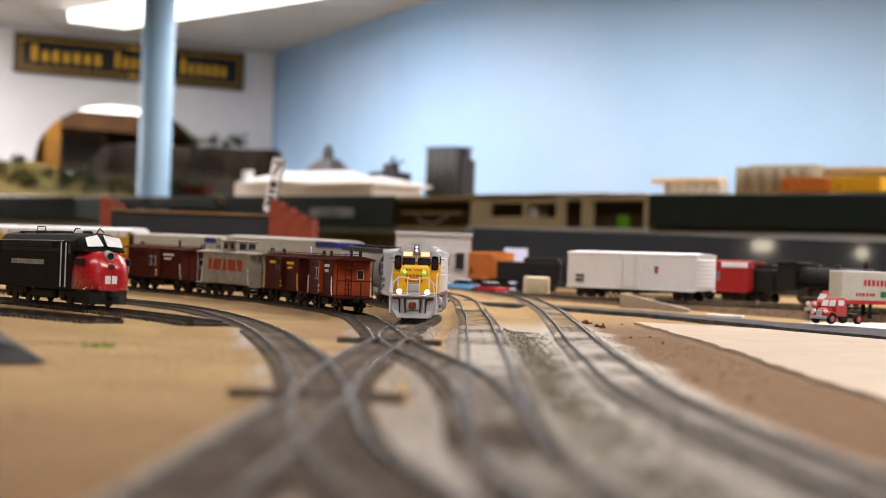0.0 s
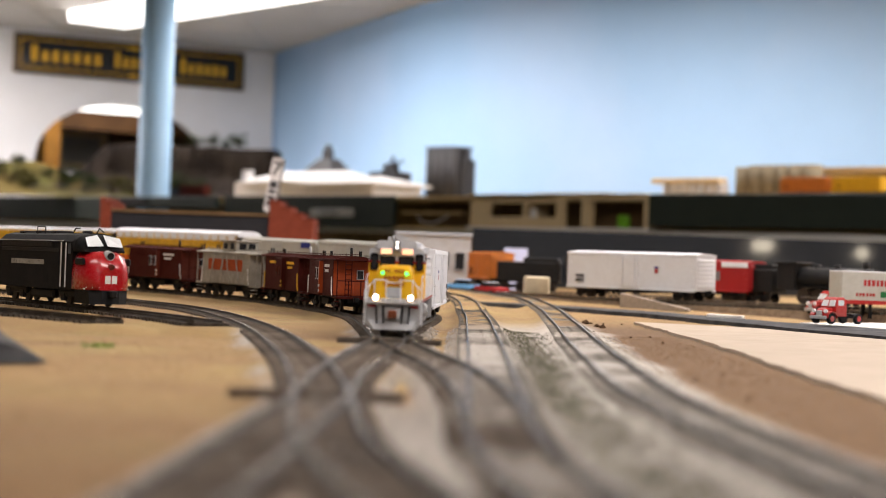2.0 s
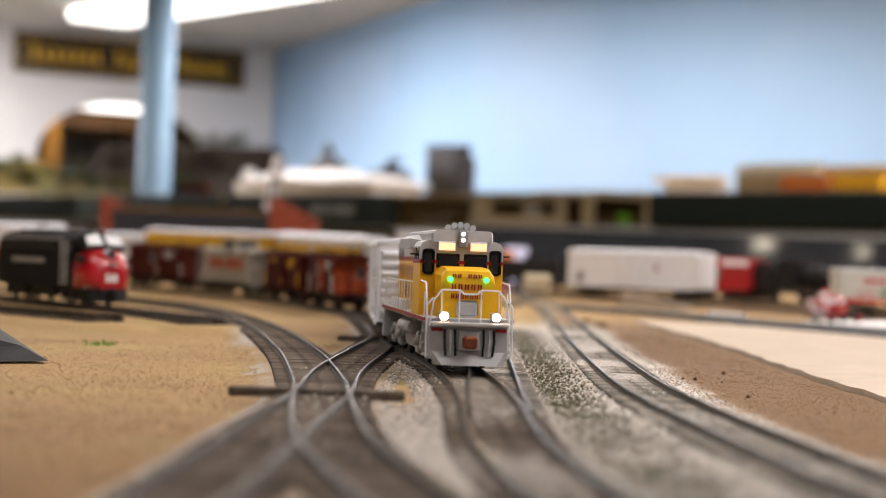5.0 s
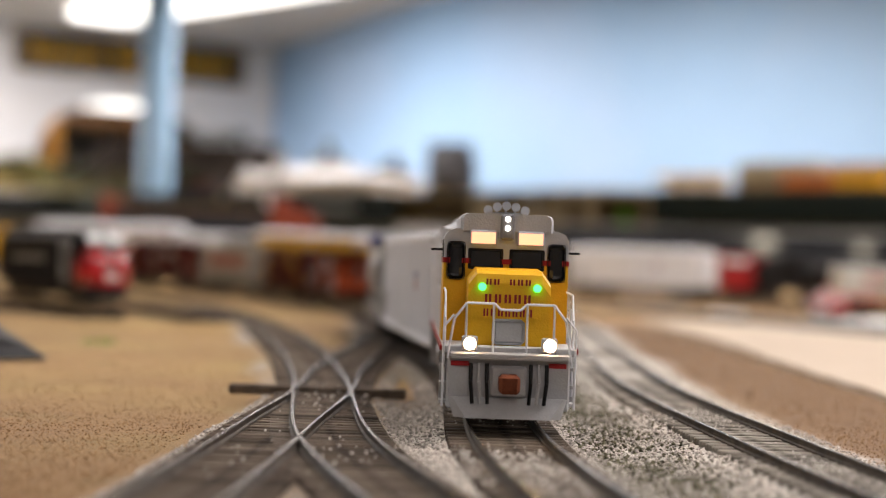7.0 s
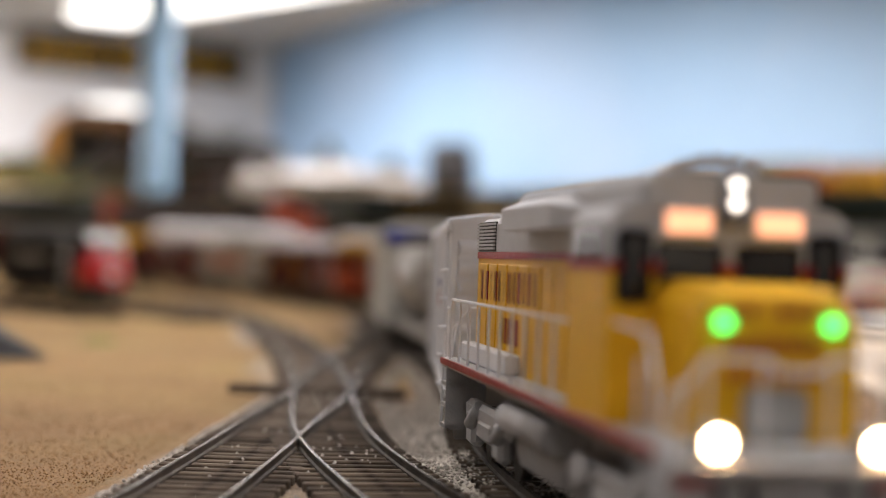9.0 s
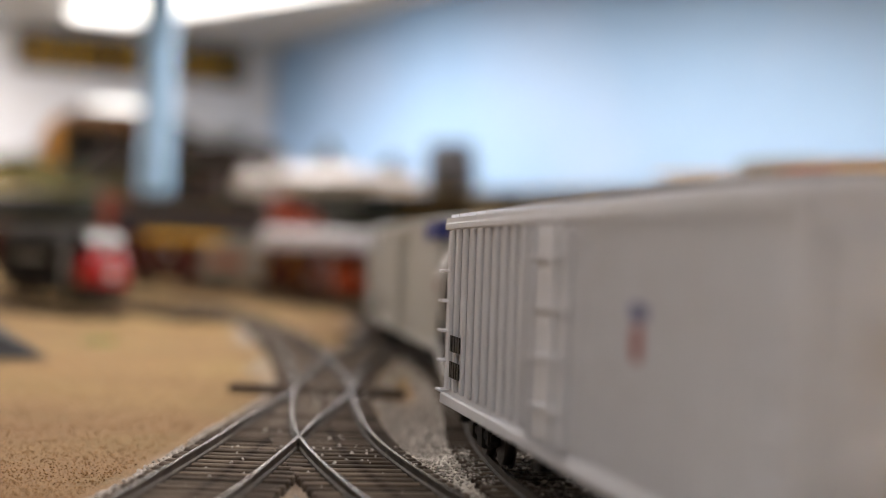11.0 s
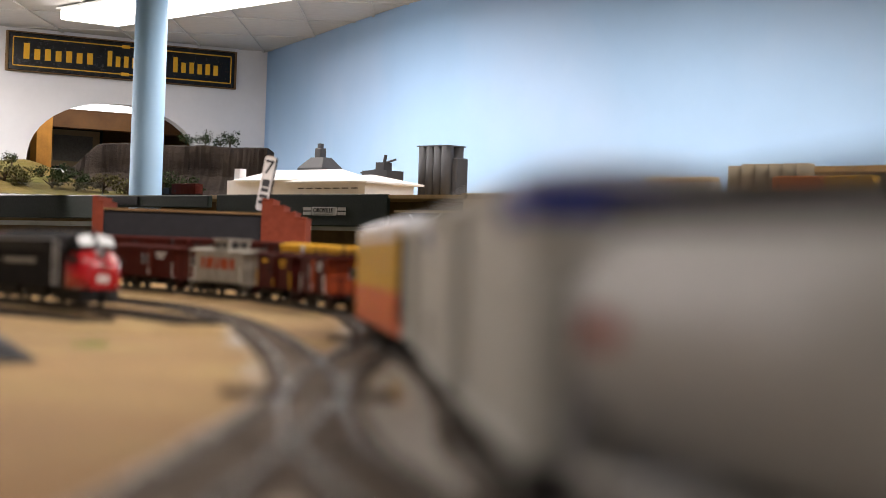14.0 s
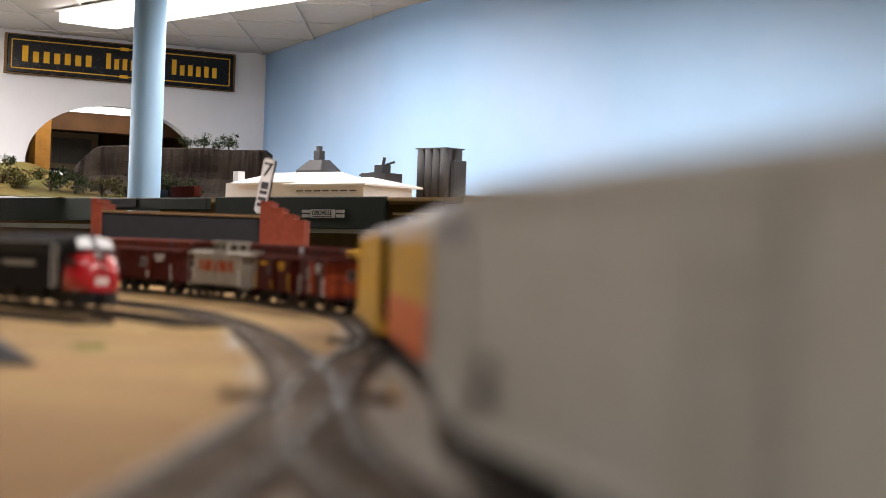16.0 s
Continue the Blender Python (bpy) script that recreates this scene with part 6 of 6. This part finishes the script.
part("base", boxes((-0.06, 0.07, -0.04, 0.04, 0, 0.115), (-0.012, 0.03, -0.02, 0.02, 0.115, 0.145)), DARKGREY, t, s=1)
bm = B(rod, (0.0, 0, 0.14), (0.07, 0, 0.155), 0.004)
rod(bm, (-0.02, 0, 0.12), (-0.11, 0, 0.11), 0.004)
rod(bm, (0.01, 0, 0.14), (0.018, 0, 0.172), 0.006)
part("conveyor", bm, DARKGREY, t, s=1)
# grain elevator: rows of round bins
t = thing("grain_elevator", "dark grey model grain elevator of round bins", "model silo", at=on_shelf(0.035, 0.70))
for k in range(4):
    for j in range(2):
        part("bin", B(rod, (-0.062 + k * 0.038, j * 0.05, 0), (-0.062 + k * 0.038, j * 0.05, 0.205), 0.0215, 20), DARKGREY, t, s=1)
part("cap", boxes((-0.083, 0.073, -0.02, 0.07, 0.205, 0.209)), DARKGREY, t, s=1)
# dark box that stands in for the elevator's shadow beside the bins
part("side_leg", boxes((0.074, 0.098, 0.0, 0.06, 0, 0.165, 0.004)), DARKGREY, t, s=1)
t = thing("tan_silos", "row of tan concrete model silos", "model silo", at=on_shelf(1.72, 0.32))
for k in range(6):
    part("bin", B(rod, (-0.115 + k * 0.045, 0, 0), (-0.115 + k * 0.045, 0, 0.096 - 0.004 * (k == 0)), 0.0235, 20), TANSILO, t, s=1)
# bridge
t = thing("model_viaduct", "pale concrete model viaduct on thin piers", "model bridge", at=on_shelf(1.45, 0.30))
part("deck", boxes((-0.14, 0.10, -0.02, 0.02, 0.048, 0.062, 0.002)), CREAM, t, s=1)
for k in range(7):
    part("pier", boxes((-0.10 + k * 0.033, -0.090 + k * 0.033, -0.014, 0.014, 0, 0.048)), CARDWHITE, t, s=1)
# cars on the far deck
for u, v, nm, lab, body in ((1.96, 0.10, "boxcar", "small orange box car on the far deck", RUST_ORANGE), (2.115, 0.10, "boxcar", "small yellow box car on the far deck", YELLOW)):
    c = boxcar(nm, lab, 140, 48, body, ribs=10, group="cars on the far deck")
    c.matrix_basis = on_shelf(u, v)
tagged(part("flat_board", boxes((1.74, 2.6, 0.35, 0.75, 0.326, 0.341)), WOOD, s=1, at=on_shelf(0, 0, 0)), "raised tan plywood board on blocks", "board")
for q in (1.9, 2.3):
    tagged(part("board_block", boxes((q, q + 0.05, 0.45, 0.6, 0.2495, 0.326)), WOOD, s=1, at=on_shelf(0, 0, 0)), "wooden block under the raised board", "block", "board blocks")
c = boxcar("boxcar", "maroon box car on the far deck", 140, 48, MAROON, ribs=10, group="cars on the far deck")
c.matrix_basis = on_shelf(-0.665, 0.14)
c = boxcar("boxcar", "dark low car on the far deck", 130, 34, BLACK, ribs=0, group="cars on the far deck")
c.matrix_basis = on_shelf(-0.815, 0.14)
tagged(part("flat_roof_model", boxes((0.91, 1.21, 0.22, 0.4, 0.2495, 0.268, 0.003)), TANSILO, s=1, at=on_shelf(0, 0, 0)), "flat grey-tan model roof on the far deck", "model building")
# green-grey loco shed roofs low on the left
t = thing("green_trough", "dark green trough board behind the warehouse", "fascia board", "fascia boards", "structure", at=on_shelf(-0.62, -0.05, 0))
part("board", boxes((-0.26, 0.33, 0, 0.02, 0.205, 0.247, 0.003)), GREEN, t, s=1)
part("dark_slot", boxes((-0.25, -0.07, -0.004, 0.0, 0.215, 0.243)), BLACK, t, s=1)
CLEAR = bpy.data.materials.new("clear_acrylic")
CLEAR.use_nodes = True
g = CLEAR.node_tree.nodes["Principled BSDF"]
g.inputs["Transmission Weight"].default_value, g.inputs["Roughness"].default_value, g.inputs["IOR"].default_value = 1.0, 0.03, 1.2
p = tagged(part("clear_guard", boxes((-2.0, -0.98, -0.006, -0.002, 0.2525, 0.300)), CLEAR, s=1, at=on_shelf(0, 0, 0)), "clear acrylic guard on the far fascia", "guard panel")
p.visible_shadow = False

# column
COLBLUE = mat("column_blue", (0.30, 0.48, 0.68), 0.6, var=0.02, scale=12, bump=0.02, dirt=(0.40, 0.56, 0.72), dirt_amount=0.35)
tagged(part("column", B(rod, (-1.052, 6.52, -1.15), (-1.052, 6.52, CEIL), 0.0585, 40), COLBLUE, s=1), "round steel column painted light blue", "column", kind="structure")

# enamel sign on the white wall
ENAMEL = mat("sign_black", (0.008, 0.008, 0.010), 0.2, var=0.05, scale=10, bump=0)
a = Vector((-0.877, 9.08, 0))
ux = Vector((0.985, 0.58, 0)).normalized()


def on_wall(u, z):
    """Pose on the white wall, u metres left of the corner, facing the room."""
    p = a - ux * u
    return Matrix.Translation((p.x, p.y, z)) @ pose(0, 0, 0, 0, 0, math.degrees(math.atan2(ux.y, ux.x)))


t = thing("wall_sign", "long black enamel sign with gold border and gold lettering bars", "sign", at=on_wall(0.757, 0.963))
part("board", boxes((-0.572, 0.572, -0.022, -0.002, -0.088, 0.088, 0.004)), ENAMEL, t, s=1)
part("frame", boxes((-0.58, 0.58, -0.026, -0.002, 0.088, 0.093), (-0.58, 0.58, -0.026, -0.002, -0.093, -0.088), (-0.58, -0.572, -0.026, -0.002, -0.088, 0.088), (0.572, 0.58, -0.026, -0.002, -0.088, 0.088)), DARKWOOD, t, s=1)
for z in (-0.066, 0.066):
    part("gold_line", boxes((-0.55, 0.55, -0.0235, -0.0222, z - 0.0025, z + 0.0025)), GOLD, t, s=1)
for x in (-0.55, 0.55):
    part("gold_line", boxes((x - 0.0025, x + 0.0025, -0.0235, -0.0222, -0.0635, 0.0635)), GOLD, t, s=1)
for x0, x1, n in ((-0.50, -0.14, 7), (-0.09, 0.20, 7), (0.245, 0.50, 6)):
    w = (x1 - x0) / n
    for k in range(n):
        h = 0.040 if k == 0 else 0.030
        b0 = x0 + k * w
        part("letter_bar", boxes((b0, b0 + w * 0.55, -0.0238, -0.0222, -0.034, -0.034 + 2 * h - 0.006 - 0.004 * (k % 2))), GOLD, t, s=1)
for z in (0.058, -0.074):
    part("gold_ornament", boxes((-0.02, 0.02, -0.0238, -0.0222, z, z + 0.016)), GOLD, t, s=1)

# next room, seen through the arch
ORANGEWOOD = mat("door_wood", (0.50, 0.22, 0.04), 0.5, var=0.15, scale=14)
BROWNWALL = mat("panelled_wall", (0.12, 0.055, 0.02), 0.6, var=0.2, scale=10)


def wall_box(name, u0, u1, n0, n1, z0, z1, m, label, category, kind=""):
    return tagged(part(name, boxes((-u1, -u0, n0, n1, z0, z1, 0.002)), m, s=1, at=on_wall(0, 0)), label, category, kind=kind)


wall_box("wall_panelling", -0.6, 2.2, 1.3, 1.4, -1.15, CEIL, BROWNWALL, "brown panelled wall of the next room", "wall", "structure")
wall_box("door_post", 0.93, 1.01, 0.5, 0.6, -1.15, 0.78, ORANGEWOOD, "orange-brown wooden door post", "door post", "structure")
wall_box("door_header", 0.2, 0.93, 0.52, 0.6, 0.66, 0.78, BROWNWALL, "brown wooden beam over the doorway", "beam", "structure")
t = thing("framed_picture", "framed print with a white mat on the brown wall", "picture", at=on_wall(0.56, 0.60) @ pose(0, 1.28, 0))
part("frame", boxes((-0.17, 0.17, -0.02, 0, -0.12, 0.12, 0.004)), BLACK, t, s=1)
part("mat_board", boxes((-0.15, 0.15, -0.024, -0.0202, -0.10, 0.10)), CREAM, t, s=1)
part("print", boxes((-0.11, 0.11, -0.027, -0.0242, -0.07, 0.07)), WOODGREY, t, s=1)
t = thing("next_room_light", "lit ceiling panel in the next room", "ceiling light", "ceiling lights", at=on_wall(0.75, 0.765) @ pose(0, 0.35, 0))
part("diffuser", boxes((-0.4, 0.3, -0.14, 0.14, -0.012, 0)), LIGHTPANEL, t, s=1)
part("frame", boxes((-0.42, 0.32, -0.16, 0.16, 0.0002, 0.03)), FIXTURE, t, s=1)


# mesa, grassy hill and bushes on the far left deck
ROCK = mat("basalt", (0.016, 0.012, 0.010), 0.9, var=0.35, scale=22, bump=0.6, relief=0.004, dirt=(0.026, 0.019, 0.013), dirt_amount=0.5)
GRASSY = mat("hill_grass", (0.080, 0.058, 0.016), 0.95, var=0.3, scale=14, bump=0.5, relief=0.004, dirt=(0.06, 0.07, 0.02), dirt_amount=0.6)
bm = bmesh.new()
grid = []
for i in range(110):
    x = -1.52 + 0.83 * i / 109
    row = []
    top = 0.488 - 0.006 * (x + 1.1) + 0.006 * noise.noise(Vector((x * 9, 0, 0)))
    end = smooth01(x, -1.52, -1.38)
    for j, (dy, f) in enumerate(((-0.34, 0.0), (-0.22, 0.10), (-0.14, 0.22), (-0.08, 0.38), (-0.045, 0.48), (-0.035, 0.58), (-0.03, 0.72), (-0.022, 0.86), (-0.012, 0.97), (0.02, 1.0), (0.3, 0.99))):
        col = 0.022 * noise.noise(Vector((x * 55, j * 0.15, 4))) + 0.03 * noise.noise(Vector((x * 11, j * 0.2, 9)))
        z = SHELF + (top - SHELF) * f * (0.55 + 0.45 * end) + 0.008 * noise.noise(Vector((x * 30, j * 1.3, 1))) * (0 < f < 0.97)
        row.append(bm.verts.new((x, 7.35 + dy + col + (x + 1.1) * -0.15, z)))
    grid.append(row)
for r0, r1 in zip(grid, grid[1:]):
    for j in range(len(r0) - 1):
        bm.faces.new((r0[j], r1[j], r1[j + 1], r0[j + 1]))
for r in (grid[0], grid[-1]):
    b0 = [bm.verts.new((v.co.x, v.co.y, SHELF - 0.001)) for v in r]
    for j in range(len(r) - 1):
        bm.faces.new((r[j], r[j + 1], b0[j + 1], b0[j]))
tagged(part("mesa", bm, ROCK, s=1), "dark basalt model mesa with a columned cliff", "model hill", kind="structure")
bm = bmesh.new()
grid = []
for i in range(60):
    x = -2.35 + 1.65 * i / 59
    row = []
    for j in range(22):
        y = 6.75 + 0.75 * j / 21
        f = smooth01(j, 0, 20)
        h = (0.055 + 0.10 * smooth01(x, -1.25, -1.75) + 0.02 * noise.noise(Vector((x * 5, y * 5, 2)))) * f
        row.append(bm.verts.new((x, y - 0.1 * (x + 1.3), SHELF + h + 0.004 * noise.noise(Vector((x * 30, y * 30, 0))))))
    grid.append(row)
for r0, r1 in zip(grid, grid[1:]):
    for j in range(len(r0) - 1):
        bm.faces.new((r0[j], r1[j], r1[j + 1], r0[j + 1]))
tagged(part("grass_hill", bm, GRASSY, s=1), "dry yellow-green grassy model hillside", "model hill", kind="structure")

BUSH = mat("bush_green", (0.018, 0.028, 0.010), 0.9, var=0.4, scale=60, island=0.45)
BUSHY = mat("bush_olive", (0.06, 0.055, 0.018), 0.9, var=0.4, scale=60, island=0.45)
BARK = mat("bark", (0.05, 0.035, 0.025), 0.9)


def bush(x, y, z, r, m, label, seed):
    """A model shrub: short trunk, uneven crown of small leaf flakes."""
    rr = random.Random(seed)
    t = thing("shrub", label, "shrub", "shrubs on the far hill", at=pose(x, y, z))
    bm = B(rod, (0, 0, -0.01), (0, 0, r * 0.8), r * 0.10, 6, r * 0.05)
    for k in range(5):
        a = rr.uniform(0, math.tau)
        rod(bm, (0, 0, r * 0.3), (r * 0.6 * math.cos(a), r * 0.6 * math.sin(a), r * rr.uniform(0.6, 1.0)), r * 0.05, 5, r * 0.02)
    part("trunk", bm, BARK, t, s=1)
    bm = bmesh.new()
    lobes = [(rr.uniform(-0.7, 0.7) * r, rr.uniform(-0.5, 0.5) * r, rr.uniform(0.45, 1.1) * r, rr.uniform(0.35, 0.6) * r) for _ in range(6)]
    for k in range(340):
        lx, ly, lz, lr = rr.choice(lobes)
        d = Vector((rr.gauss(0, 1), rr.gauss(0, 1), rr.gauss(0, 1))).normalized() * lr * rr.uniform(0.55, 1.05)
        c = Vector((lx, ly, lz)) + d
        q = r * 0.11
        vs = [bm.verts.new(c + Vector((rr.uniform(-q, q), rr.uniform(-q, q), rr.uniform(-q, q)))) for _ in range(4)]
        bm.faces.new(vs[:3])
        bm.faces.new((vs[0], vs[2], vs[3]))
    part("crown", bm, m, t, s=1)


for k, (px, y, z, r, m) in enumerate(((-1.70, 7.10, 0.285, 0.06, BUSHY), (-1.80, 7.18, 0.33, 0.05, BUSH), (-1.62, 7.05, 0.270, 0.055, BUSHY), (-1.50, 7.05, 0.270, 0.06, BUSH), (-1.40, 7.05, 0.265, 0.05, BUSH),
                                      (-1.30, 7.05, 0.27, 0.05, BUSHY), (-1.06, 7.0, 0.265, 0.055, BUSH), (-0.95, 7.0, 0.262, 0.05, BUSH), (-1.88, 7.25, 0.37, 0.035, BUSH), (-1.72, 7.3, 0.385, 0.03, BUSH),
                                      (-1.03, 7.37, 0.486, 0.028, BUSH), (-0.95, 7.36, 0.486, 0.034, BUSH), (-0.89, 7.36, 0.484, 0.026, BUSH), (-0.85, 7.36, 0.484, 0.036, BUSH), (-1.20, 7.02, 0.262, 0.045, BUSHY), (-1.58, 7.2, 0.32, 0.03, BUSH))):
    bush(px, y, z, r * 1.25, m, "dark green model shrub" if m is BUSH else "olive model shrub on the hillside", k)
def run(t):
    """How far the train has come along the main line, slowing a little at the end."""
    return 0.1187 * t - 0.0032 * max(0.0, t - 11.0) ** 1.5


def motions():
    s0 = MAIN.near_y(1.283)
    for car, back, half in TRAIN:
        walk(car, [(t / 2, MAIN.car(s0 + run(t / 2) - back, half)) for t in range(33)])
    # wheels of the engine and the first cars roll
    for car, back, half in TRAIN[:5]:
        for w, x, r in WHEELS[car.name]:
            walk(w, [(k / 30, pose(x, 0, r, 0, math.degrees(run(k / 30) / r), 0)) for k in range(481)])


motions()
